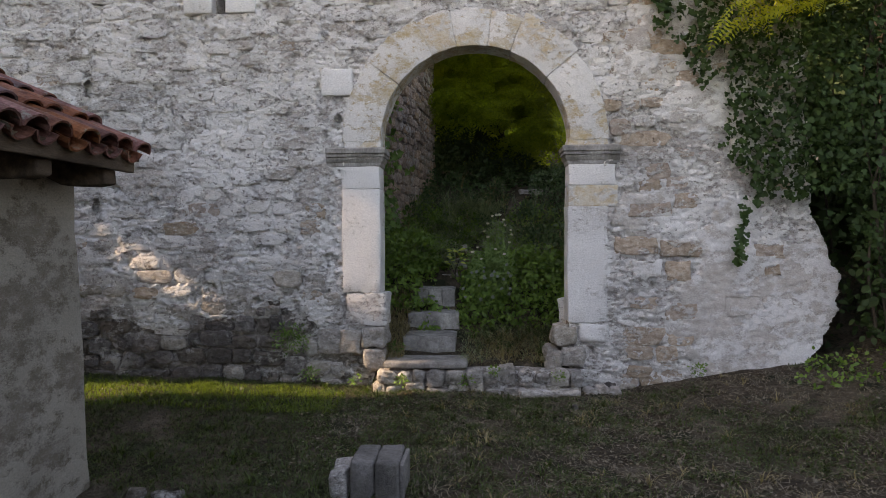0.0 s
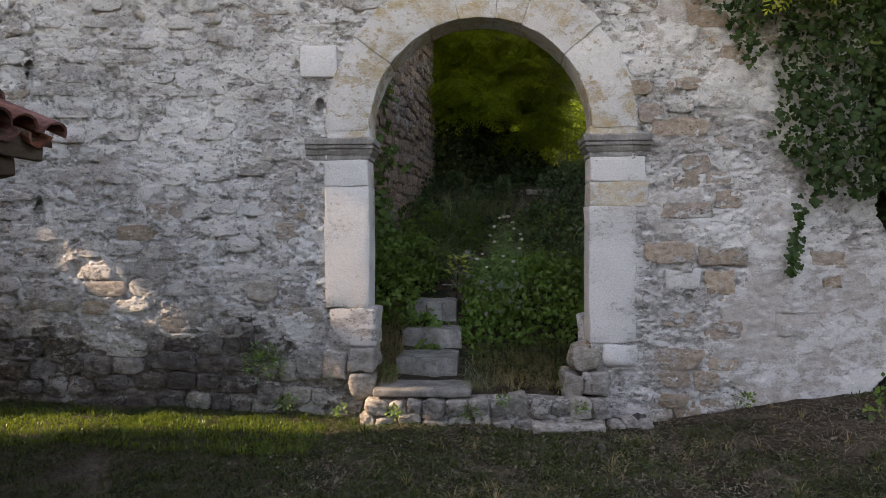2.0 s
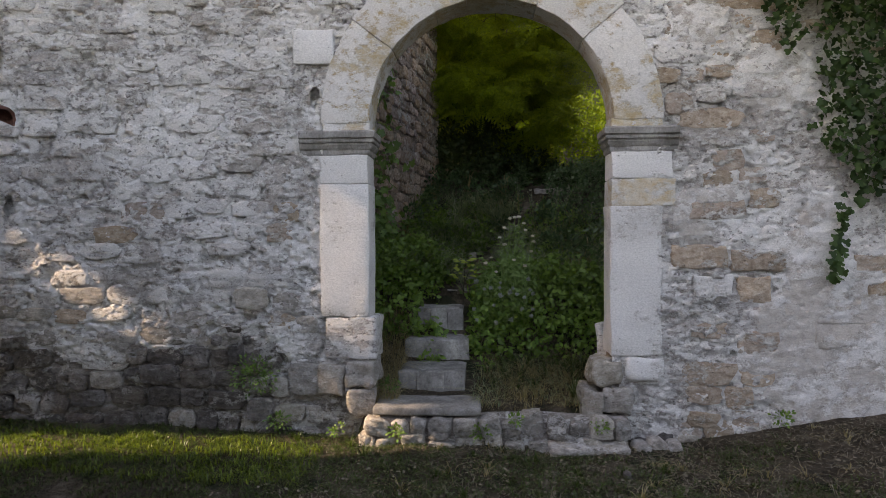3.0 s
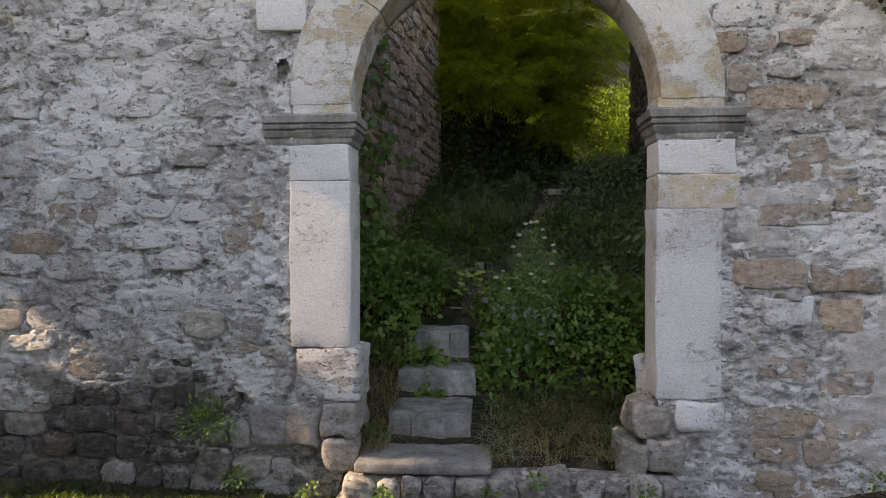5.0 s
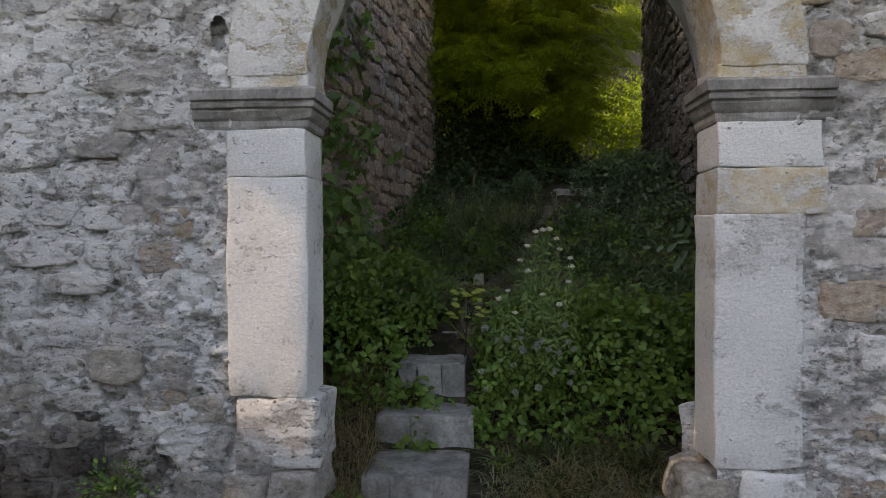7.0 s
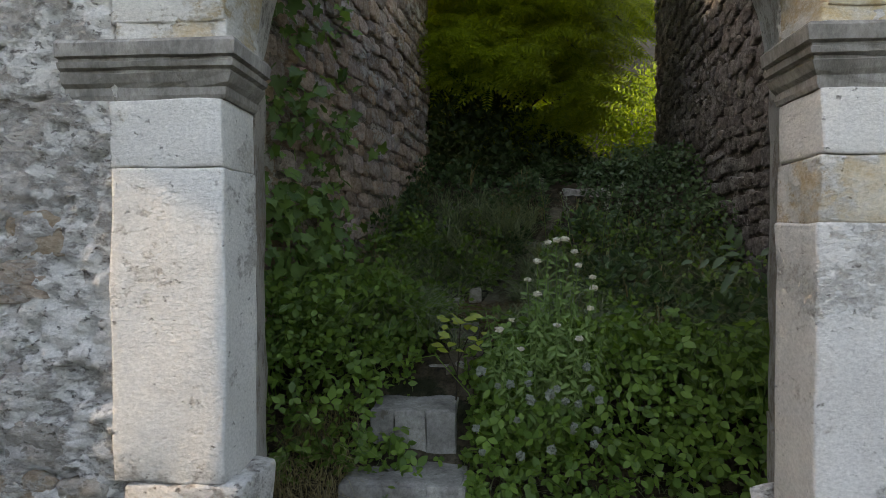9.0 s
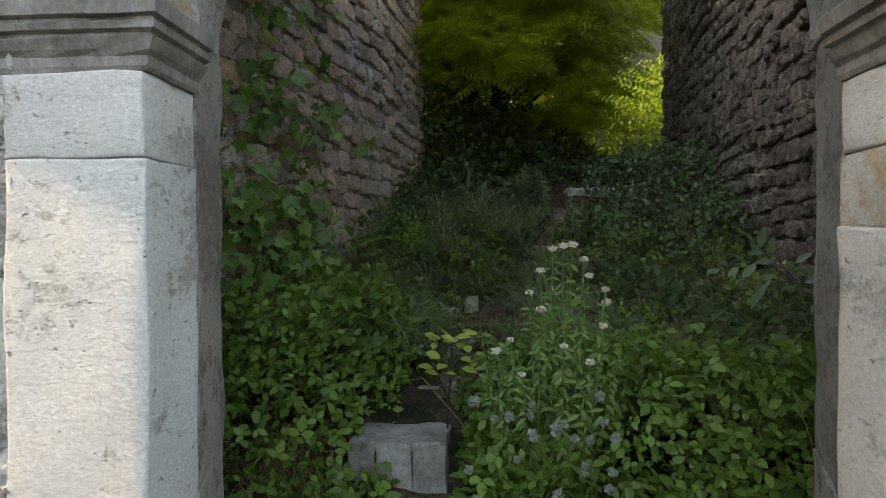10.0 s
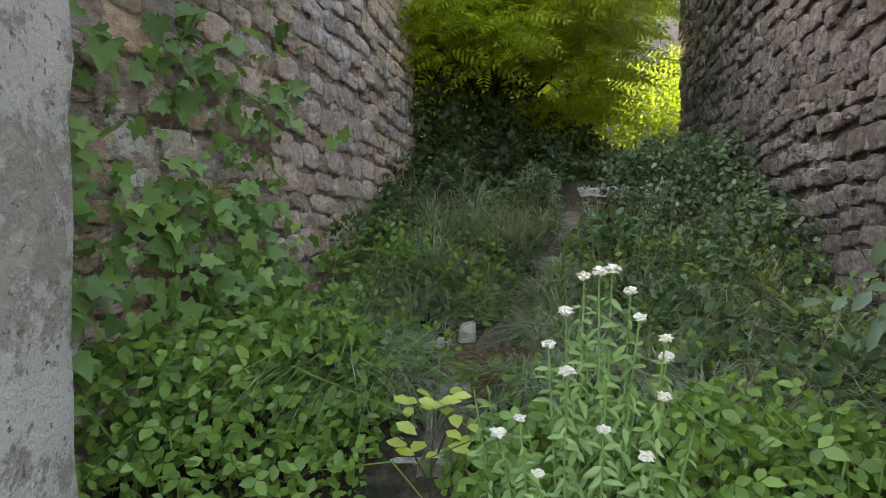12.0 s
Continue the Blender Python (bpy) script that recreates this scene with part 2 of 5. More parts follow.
m_alley_joint = washed("lime_joint", [(0.15, 0.11, 0.085), (0.28, 0.22, 0.185), (0.44, 0.375, 0.325)], (0.64, 0.58, 0.53), 0.52, relief=0.026)
# Grey stone, its colour also lowered to offset the skylight on this side.
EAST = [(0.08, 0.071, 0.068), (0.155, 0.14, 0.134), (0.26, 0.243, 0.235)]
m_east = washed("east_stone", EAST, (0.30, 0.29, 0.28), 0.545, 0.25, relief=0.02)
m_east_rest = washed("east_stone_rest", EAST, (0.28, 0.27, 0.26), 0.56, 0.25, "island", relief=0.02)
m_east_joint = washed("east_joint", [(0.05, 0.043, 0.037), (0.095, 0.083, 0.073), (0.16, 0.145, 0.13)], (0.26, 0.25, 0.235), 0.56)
m_step = material("grey_step_stone", [(0.19, 0.18, 0.165), (0.30, 0.285, 0.265), (0.42, 0.405, 0.38)], 7, 40, bump=0.7, spread=0.12, spots=(0.13, 0.115, 0.09), spot_scale=12, spot_at=0.6, stretch=(1.2, 1.2, 1.0), distance=0.012)
# Darker copy of the step stone, toned for the weaker light on these blocks.
m_kerb = material("dark_block_stone", [(0.13, 0.125, 0.115), (0.20, 0.19, 0.175), (0.28, 0.265, 0.25)], 7, 40, bump=0.8, spread=0.15, spots=(0.09, 0.08, 0.065), spot_scale=9, spot_at=0.6, distance=0.015)
m_ground = material("earth_and_turf", [(0.045, 0.035, 0.024), (0.085, 0.067, 0.047), (0.15, 0.122, 0.09)], 3.2, 26, bump=1.0, spots=(0.03, 0.034, 0.016), spot_scale=2.6, spot_at=0.53, distance=0.03, contrast=(0.45, 1.5), pits=0.8)
m_tile = material("terracotta_tile", [(0.10, 0.045, 0.04), (0.20, 0.085, 0.07), (0.29, 0.145, 0.125)], 9, 50, bump=0.6, spread=0.4, spots=(0.17, 0.155, 0.13), spot_scale=13, spot_at=0.57, contrast=(0.5, 1.4))
m_wood = material("weathered_board", [(0.05, 0.035, 0.025), (0.10, 0.07, 0.05), (0.16, 0.12, 0.085)], 3, 40, bump=0.5, stretch=(6, 1, 6))
m_shed = washed("shed_plaster", [(0.15, 0.125, 0.095), (0.22, 0.19, 0.155), (0.29, 0.265, 0.23)], (0.36, 0.325, 0.275), 0.465, broad=2.0, mid=9.0, relief=0.009, pit=0.67)
m_plain = material("plain_render", [(0.35, 0.33, 0.3), (0.42, 0.4, 0.37)], 1.5, 30, bump=0.3)
m_bark = material("bark", [(0.05, 0.04, 0.03), (0.10, 0.08, 0.06)], 5, 40, bump=0.8, stretch=(4, 4, 0.7))
# A pale wall given a dark colour, so that it renders dim.
m_far = material("far_wall_darkened", [(0.05, 0.044, 0.036), (0.095, 0.084, 0.07), (0.15, 0.135, 0.115)], 1.5, 9, bump=0.5)
l_bramble = leaf_material("bramble_leaf", (0.042, 0.11, 0.026), (0.22, 0.36, 0.08), 0.35, 0.42, 0.35)
l_ivy = leaf_material("ivy_leaf", (0.010, 0.030, 0.008), (0.05, 0.10, 0.026), 0.2, 0.55, 0.25)
l_vine = leaf_material("vine_leaf", (0.035, 0.10, 0.036), (0.225, 0.375, 0.11), 0.35, 0.45, 0.35)
l_tree = leaf_material("locust_leaf", (0.09, 0.145, 0.012), (0.30, 0.37, 0.028), 0.55, 0.5, 0.3)
l_grass = leaf_material("grass_blade", (0.04, 0.09, 0.048), (0.40, 0.46, 0.32), 0.3)
l_turf = leaf_material("turf_blade", (0.017, 0.038, 0.008), (0.08, 0.125, 0.024), 0.3)
l_sunstrip = leaf_material("sun_strip_turf_blade", (0.06, 0.11, 0.016), (0.20, 0.27, 0.04), 0.35)
l_dry = leaf_material("dry_grass_blade", (0.17, 0.13, 0.06), (0.40, 0.34, 0.19), 0.2)
l_rust = leaf_material("rusty_grass_blade", (0.13, 0.065, 0.03), (0.26, 0.15, 0.07), 0.2)
l_herb = leaf_material("herb_leaf", (0.10, 0.19, 0.06), (0.27, 0.40, 0.16), 0.35, 0.5, 0.3)
# Yellow-green raised, so that the colour carries part of the sunlight.
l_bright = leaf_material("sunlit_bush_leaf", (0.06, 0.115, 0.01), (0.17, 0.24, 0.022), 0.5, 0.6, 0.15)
l_litter = leaf_material("fallen_leaf", (0.09, 0.075, 0.05), (0.24, 0.20, 0.145), 0.1)
l_flower = leaf_material("flower_head", (0.55, 0.5, 0.42), (0.75, 0.73, 0.66), 0.2)
l_pale = leaf_material("pale_faded_leaf", (0.15, 0.19, 0.14), (0.30, 0.33, 0.28), 0.2)
l_shrub = leaf_material("dark_shrub_leaf", (0.028, 0.068, 0.030), (0.105, 0.185, 0.08), 0.25, 0.45, 0.35)
l_sapling = leaf_material("sapling_leaf", (0.26, 0.34, 0.06), (0.46, 0.52, 0.12), 0.4)
l_elder = leaf_material("elder_leaf", (0.08, 0.14, 0.08), (0.14, 0.21, 0.12), 0.2)
# Leaf tone lowered to stand in for deep shade on bank, undergrowth and woods.
l_darkened = leaf_material("shade_darkened_leaf", (0.016, 0.034, 0.012), (0.05, 0.085, 0.03), 0.25, 0.6, 0.2)
# Backlight is put into this bright colour; the fronds themselves hang in shade.
l_frond = leaf_material("sun_painted_frond", (0.17, 0.21, 0.02), (0.38, 0.41, 0.045), 0.5, 0.5, 0.3)

# ---- ground ----
PATH_Z = [(-9, 0), (-0.15, 0.0), (0.02, 0.2), (0.3, 0.27), (0.75, 0.42), (1.1, 0.66), (1.5, 0.92), (2.0, 1.02), (2.7, 1.16), (3.5, 1.55), (4.6, 2.08), (6, 2.45), (8, 2.7), (12, 3.0), (60, 12)]


def height(x, y):
    x, y = np.asarray(x, float), np.asarray(y, float)
    near = np.clip(1 + y / 4.5, 0, 1)
    court = 0.09 * np.clip((-x - 1) / 2, 0, 1) * near + near * (0.15 * np.clip(x - 1.3, 0, 1.8) + 0.4 * np.clip(x - 3.2, 0, 30)) + np.clip(x - 5, 0, 30) * 0.25 - 0.17 * np.clip((-y - 0.9) / 1.2, 0, 1) * np.clip((-x - 0.8) / 1.2, 0, 1)
    alley = lerp(PATH_Z, y) + 0.1 * np.clip(np.abs(x - 0.3 - 0.1 * y) - 0.7, 0, 0.6) * np.clip(y, 0, 1)
    alley = np.maximum(alley, court * np.clip(1 - y / 3, 0, 1))
    start = np.where((x > -0.92) & (x < 0.98), -0.15, 0.3)
    z = court + (alley - court) * np.clip((y - start) / 0.17, 0, 1)
    return z + 0.035 * fbm(x * 2.2 + 40, y * 2.2 + 40, 3) + 0.015 * fbm(x * 9 + 9, y * 9 + 3, 4, 2)


def axis(lo, hi, step, far):
    mid = np.arange(lo, hi + step / 2, step)
    grow = np.cumsum(step * 1.35 ** np.arange(1, 40))
    grow = grow[grow < far]
    return np.concatenate([(lo - grow)[::-1], mid, hi + grow])


gx, gy = axis(-4.0, 5.0, 0.06, 120), axis(-6.5, 9.0, 0.06, 120)
GX, GY = np.meshgrid(gx, gy)
nx, ny = len(gx), len(gy)
ids = (np.arange(ny - 1)[:, None] * nx + np.arange(nx - 1)[None, :]).ravel()
ground_me = big_mesh("ground", np.stack([GX.ravel(), GY.ravel(), height(GX, GY).ravel()], 1), np.stack([ids, ids + 1, ids + nx + 1, ids + nx], 1), True)
ground = tagged(part("ground", ground_me, m_ground), "trodden earth with thin turf, rising into the alley", "ground", kind="structure")


# ---- stones for walls ----
def stone_data(seed, boxy=4.0, n=12):
    """One hewn stone of unit width and height, its uneven face towards -y, bulging by 1."""
    r = random.Random(seed)
    verts, faces = [], []
    outline = []
    for i in range(n):
        a = 2 * math.pi * (i + 0.5 + r.uniform(-0.3, 0.3)) / n
        c, s = math.cos(a), math.sin(a)
        k = (abs(c) ** boxy + abs(s) ** boxy) ** (-1 / boxy) * r.uniform(0.86, 1.05)
        outline.append((0.5 * c * k, 0.5 * s * k))
    tilt_x, tilt_z = r.uniform(-0.5, 0.5), r.uniform(-0.5, 0.5)
    for scale, y, jit in ((1.0, 2.2, 0), (1.0, -0.1, 0.12), (0.93, -0.75, 0.15), (0.68, -0.85, 0.4), (0.36, -0.9, 0.4)):
        ring = []
        for x, z in outline:
            k = scale * (1 if scale > 0.9 else r.uniform(0.85, 1.15))
            ring.append((x * k, y + r.uniform(-jit, jit) + (0 if scale == 1.0 else tilt_x * x + tilt_z * z), z * k))
        verts += ring
    verts.append((0, -0.9 + r.uniform(-0.3, 0.3), 0))
    for k in range(4):
        for i in range(n):
            j = (i + 1) % n
            faces.append((k * n + i, k * n + j, (k + 1) * n + j, (k + 1) * n + i))
    for i in range(n):
        faces.append((4 * n + i, 4 * n + (i + 1) % n, 5 * n))
    return verts, faces


STONES = [stone_data(100 + i) for i in range(20)]
BLOCKS = [stone_data(300 + i, 7.0, 14) for i in range(20)]


def courses(x0, x1, z0, z1, h0, h1, aspect, seed, slope=0.0):
    """Rough courses of stones over a stretch of wall: middle, width and height of each."""
    r = random.Random(seed)
    out, z = [], z0
    wave = lambda x, z: 0.13 * float(fbm(np.array(x * 0.8 + 5), np.array(z * 1.3 + 9), seed + 3, 3))
    while z < z1:
        h = r.uniform(h0, h1)
        x = x0 - r.uniform(0, 0.2)
        while x < x1:
            w = h * r.uniform(*aspect)
            hh = h * r.uniform(0.75, 1.08)
            out.append((x + w / 2, z + h / 2 + wave(x, z) + 0.02 * r.uniform(-1, 1), w * 0.97, hh * 0.96))
            x += w
        z += h
    return out


def lay(parent, stones, frame_m, shapes, mats, seed, proud, depth, nearest, name="stone"):
    """Lays stones on a wall. frame_m takes (along, out, up) into the world. The nearest are parts, the rest one part."""
    r = random.Random(seed)
    meshes = {}
    order = sorted(stones, key=nearest)
    rest_v, rest_f, base = [], [], 0
    for i, (x, z, w, h, *opt) in enumerate(order):
        k = r.randrange(len(shapes))
        d = depth * r.uniform(0.7, 1.4)
        m = opt[0] if opt else None
        at = frame_m @ Matrix.Translation((x, -proud + 0.012 * r.uniform(-1, 1), z)) @ Matrix.Rotation(r.uniform(-0.07, 0.07), 4, "Y") @ Matrix.Diagonal((w, d, h, 1))
        if i < 300 or m:
            key = (k, m.name if m else "")
            if key not in meshes:
                meshes[key] = mesh_of(name, *shapes[k], True)
                meshes[key].materials.append(m or mats[0])
            ob = part(name, meshes[key], None, parent, at=at)
        else:
            v = np.array(shapes[k][0]) @ np.array(at.to_3x3()).T + np.array(at.translation)
            rest_v.append(v)
            rest_f += [tuple(a + base for a in f) for f in shapes[k][1]]
            base += len(v)
    if rest_v:
        me = mesh_of("stonework", np.concatenate(rest_v), rest_f, True)
        tagged(part("stonework", me, mats[1], parent), "joined stones further along the wall", "", kind="stuff")


def prism(outline, y0, y1, bm=None):
    """A slab with that outline in x and z."""
    bm = bm or bmesh.new()
    a = [bm.verts.new((x, y0, z)) for x, z in outline]
    b = [bm.verts.new((x, y1, z)) for x, z in outline]
    n = len(outline)
    bm.faces.new(a)
    bm.faces.new(b[::-1])
    for i in range(n):
        bm.faces.new((a[i], b[i], b[(i + 1) % n], a[(i + 1) % n]))
    return bm


def finish(bm, bevel=0.0, rough=0.0, cuts=0, seed=0, scale=12.0):
    bmesh.ops.recalc_face_normals(bm, faces=bm.faces[:])
    if bevel:
        bmesh.ops.bevel(bm, geom=bm.edges[:], offset=bevel, segments=2, profile=0.6, affect="EDGES", clamp_overlap=True)
    if cuts:
        bmesh.ops.subdivide_edges(bm, edges=[e for e in bm.edges if e.calc_length() > 0.06], cuts=cuts, use_grid_fill=True)
    if rough:
        off = Vector((seed * 3.7, seed * 1.3, seed * 0.7))
        for v in bm.verts:
            v.co += rough * noise.noise_vector(v.co * scale + off)
        for f in bm.faces:
            f.smooth = True
    bmesh.ops.triangulate(bm, faces=[f for f in bm.faces if len(f.verts) > 4])
    return bm


def block(x0, x1, y0, y1, z0, z1, bevel=0.012, rough=0.006, cuts=3, seed=0, scale=9.0):
    """A hewn stone block with worn edges."""
    bm = prism([(x0, z0), (x1, z0), (x1, z1), (x0, z1)], y0, y1)
    return finish(bm, bevel, rough, cuts, seed, scale)


# ---- the wall with the arch ----
ACX, ACZ, RIN, ROUT = 0.03, 2.265, 0.865, 1.19
THICK = 0.77
END_X = [(-0.3, 2.95), (0.2, 2.98), (0.41, 3.14), (0.62, 3.2), (0.87, 3.28), (1.1, 3.24), (1.47, 3.12), (1.62, 3.0), (2.2, 3.0), (3.0, 2.95), (3.9, 2.9)]
SLIT = (-2.395, -2.277, 3.47, 3.85)
arch = [(ACX + (RIN + 0.2) * math.cos(a), ACZ + (RIN + 0.2) * math.sin(a)) for a in np.linspace(0, math.pi, 25)]
bm = prism([(-2.9, -0.3), (-0.95, -0.3), (-1.02, 0.2), (-1.02, 2.2)] + arch[::-1][0:] + [(1.1, 2.2), (1.1, 0.2), (1.0, -0.3)]
           + [(x, z) for z, x in END_X] + [(-1.9, 3.9), (-1.9, 3.85), (-2.277, 3.85), (-2.277, 3.47), (-2.395, 3.47), (-2.395, 3.85), (-2.9, 3.85)], 0.07, THICK)
prism([(-9.0, -0.3), (-2.9, -0.3), (-2.9, 3.85), (-9.0, 3.85)], 0.07, THICK, bm)
prism([(-9.0, 3.85), (-1.9, 3.85), (-1.9, 3.9), (-9.0, 3.9)], 0.07, THICK, bm)
finish(bm)
wall_north = tagged(part("wall_north", bm, m_skin), "old limewashed rubble stone wall with a round arch", "wall", kind="structure")


def in_opening(x, z, grow=0.0):
    return ((x > -0.85 - grow) & (x < 0.89 + grow) & (z < ACZ)) | ((z >= ACZ) & ((x - ACX) ** 2 + (z - ACZ) ** 2 < (RIN + 0.03 + grow) ** 2))


def rough_zone(x, z):
    """The lower courses, whose mortar has washed out."""
    top = lerp([(-9, 0.85), (-2.4, 0.75), (-1.6, 0.62), (-0.8, 0.6), (0.8, 0.4), (1.0, 0.15), (1.3, 0.05), (3, 0.0)], x)
    return np.clip((top - z + 0.45 * fbm(x * 1.7 + 4, z * 1.7 + 8, 15)) / 0.12, 0, 1)


wx, wz = np.arange(-5.0, 3.34, 0.0125), np.arange(-0.15, 3.9, 0.0125)
WX, WZ = np.meshgrid(wx, wz)
plast = np.clip((WX - 1.9 - 0.7 * fbm(WZ * 2.5, WX * 2.5 + 3, 8)) / 0.15, 0, 1) * np.clip((1.62 - WZ + 0.5 * fbm(WX * 3, WZ * 3, 9)) / 0.15, 0, 1)
thin_coat = np.clip((0.9 * fbm(WX * 2.0 + 1, WZ * 2.4, 19) + 0.06 + 0.1 * np.clip(WX - 1.6, 0, 1)) / 0.12, 0, 1) * np.clip((WX - 1.25) / 0.1, 0, 1) * np.clip((WZ - 1.35) / 0.2, 0, 1)
plast = np.maximum(plast, thin_coat)
rz = rough_zone(WX, WZ)
pits = np.clip(np.abs(fbm(WX * 7, WZ * 14, 14)) * 3.2, 0, 1)
crack = np.clip(1 - np.abs(fbm(WX * 5 + 2, WZ * 12, 18)) * 7, 0, 1) ** 2
holes = np.clip((fbm(WX * 11 + 3, WZ * 15, 24) - 0.24) / 0.12, 0, 1)
lumps = -0.014 * fbm(WX * 4, WZ * 8, 11) - 0.015 * fbm(WX * 12, WZ * 17, 12) - 0.018 * fbm(WX * 30, WZ * 38, 16, 3)
WY = -0.008 * (1 - rz) + (lumps + 0.010 * (1 - pits) ** 3 + 0.012 * crack + 0.03 * holes) * (1 - 0.75 * plast) + 0.014 * rz - 0.012 * plast
for x0, x1, z0, z1 in ((-1.17, -0.8, 0.58, 2.2), (0.85, 1.20, 0.62, 2.2), (1.2, 1.30, 1.68, 2.02), (-1.36, -1.12, 2.72, 2.92), (2.550, 2.770, 1.206, 1.294), (2.650, 2.730, 1.046, 1.104), (2.300, 2.590, 0.686, 0.834), (1.790, 2.010, 0.646, 0.754), (1.450, 1.770, 1.586, 1.664), (1.330, 1.650, 1.246, 1.354), (1.730, 2.050, 1.226, 1.314), (1.480, 1.690, 1.046, 1.144), (1.790, 1.950, 1.006, 1.134)):
    WY = np.where((WX > x0) & (WX < x1) & (WZ > z0) & (WZ < z1), np.maximum(WY, 0.02), WY)
end_x = lerp(END_X, WZ) - 0.005 + 0.06 * fbm(WZ * 6, WZ * 0 + 2, 13) + 0.03 * fbm(WZ * 25, WZ * 0 + 4, 17)
over = WX > end_x
WY = np.where(over, 0.075, WY)
WX = np.minimum(WX, end_x)
cx, cz = WX[:-1, :-1] + 0.00625, WZ[:-1, :-1] + 0.00625
keep = ~in_opening(cx, cz) & ~over[:-1, :-1] & (((cx + 3.62) / 0.045) ** 2 + ((cz - 2.81) / 0.085) ** 2 > 1) & (((cx + 3.57) / 0.04) ** 2 + ((cz - 1.70) / 0.08) ** 2 > 1) & (((cx + 1.23) / 0.035) ** 2 + ((cz - 2.46) / 0.08) ** 2 > 1) & ~((cx > SLIT[0]) & (cx < SLIT[1]) & (cz > SLIT[2]) & (cz < SLIT[3]))
nwx = len(wx)
ids = (np.arange(len(wz) - 1)[:, None] * nwx + np.arange(nwx - 1)[None, :])
skin_v = np.stack([WX.ravel(), WY.ravel(), WZ.ravel()], 1)
quads = np.stack([ids, ids + 1, ids + nwx + 1, ids + nwx], -1)
plas_cell = plast[:-1, :-1] > 0.5
rough_cell = rz[:-1, :-1] > 0.5


def skin_part(name, mask, mat, label):
    q = quads[mask]
    used, inv = np.unique(q, return_inverse=True)
    part(name, big_mesh(name, skin_v[used], inv.reshape(q.shape), True), mat, wall_north, label)


skin_part("mortar", keep & ~plas_cell & ~rough_cell, m_skin, "lumpy limewashed mortar between the stones")
skin_part("bedding", keep & ~plas_cell & rough_cell, m_bed, "dark washed-out joints of the lower courses")
skin_part("plaster", keep & plas_cell, m_patch, "patch of old smooth plaster with a broken edge")

# dressed stones of the arch
ring_bed = [(ACX + (RIN + 0.012) * math.cos(t), ACZ + (RIN + 0.012) * math.sin(t)) for t in np.linspace(0, math.pi, 25)] + [(ACX + (ROUT + 0.03) * math.cos(t), ACZ + (ROUT + 0.03) * math.sin(t)) for t in np.linspace(math.pi, 0, 25)]
part("ring_mortar", finish(prism(ring_bed, -0.013, 0.2)), m_skin, wall_north, "mortar between the arch stones")
JOINTS = [0, 40.6, 67.8, 82, 100.6, 116, 143, 180]
for i, (a0, a1) in enumerate(zip(JOINTS[:-1], JOINTS[1:])):
    gap = 0.1
    ang = np.radians(np.linspace(a0 + (gap if i else 0), a1 - gap, 7))
    out_r = ROUT + [0.02, 0.05, -0.01, 0.0, 0.01, 0.04, 0.03][i]
    ring = [(ACX + RIN * math.cos(a), ACZ + RIN * math.sin(a)) for a in ang] + [(ACX + out_r * math.cos(a), ACZ + out_r * math.sin(a)) for a in ang[::-1]]
    bm = prism(ring, -0.02 - 0.003 * (i % 3), 0.27)
    part("voussoir", finish(bm, 0.006, 0.009, 4, i, 8), m_voussoir, wall_north)
    bm = bmesh.new()
    loops = [[bm.verts.new((ACX + r * math.cos(t), y, ACZ + r * math.sin(t))) for t in ang] for r, y in ((RIN + 0.008, 0.275), (RIN + 0.17, THICK + 0.01), (RIN + 0.3, THICK + 0.01), (RIN + 0.3, 0.275))]
    for p, q in zip(loops, loops[1:] + loops[:1]):
        for k in range(6):
            bm.faces.new((p[k], p[k + 1], q[k + 1], q[k]))
    bm.faces.new([l[0] for l in loops])
    bm.faces.new([l[6] for l in loops][::-1])
    part("back_voussoir", finish(bm, 0.008, 0.01, 2, i + 40, 9), m_wash, wall_north)

PROFILE = [(-0.02, 0.0), (0.006, 0.0), (0.012, 0.012), (0.012, 0.035), (0.026, 0.048), (0.04, 0.072), (0.03, 0.076), (0.03, 0.084), (0.046, 0.09), (0.05, 0.106), (0.04, 0.11), (0.04, 0.117), (0.056, 0.122), (0.06, 0.16), (0.05, 0.172), (-0.02, 0.172)]


def impost(outer, inner, z0, side):
    """A moulded block that runs along the face and turns into the opening."""
    bm = bmesh.new()
    rings = []
    for kind in range(9):
        ring = []
        for k, (p, z) in enumerate(PROFILE):
            w = 0.005 * noise.noise(Vector((kind * 1.7 + side * 9, k * 0.9, 2)))
            if kind < 6:
                x = outer + (inner - outer) * kind / 6
                ring.append(bm.verts.new((x, -p + w, z0 + z + w)))
            elif kind == 6:
                ring.append(bm.verts.new((inner - side * p, -p + w, z0 + z + w)))
            else:
                ring.append(bm.verts.new((inner - side * p, (kind - 6) * 0.125, z0 + z + w)))
        rings.append(ring)
    for a, b in zip(rings[:-1], rings[1:]):
        for k in range(len(PROFILE)):
            j = (k + 1) % len(PROFILE)
            bm.faces.new((a[k], a[j], b[j], b[k]))
    bm.faces.new(rings[0])
    bm.faces.new(rings[-1][::-1])
    return finish(bm)


part("impost", impost(-1.34, -0.845, 2.04, -1), m_impost, wall_north, "moulded grey impost with weathered fillets")
part("impost", impost(1.34, 0.885, 2.04, 1), m_impost, wall_north, "moulded grey impost with weathered fillets")
# beds of mortar over the imposts
part("springer_bed", block(-1.175, -0.825, -0.016, 0.25, 2.2, 2.277, 0.006, 0.008, 4, 15), m_voussoir, wall_north)
part("springer_bed", block(0.882, 1.235, -0.016, 0.25, 2.2, 2.277, 0.006, 0.008, 4, 16), m_voussoir, wall_north)
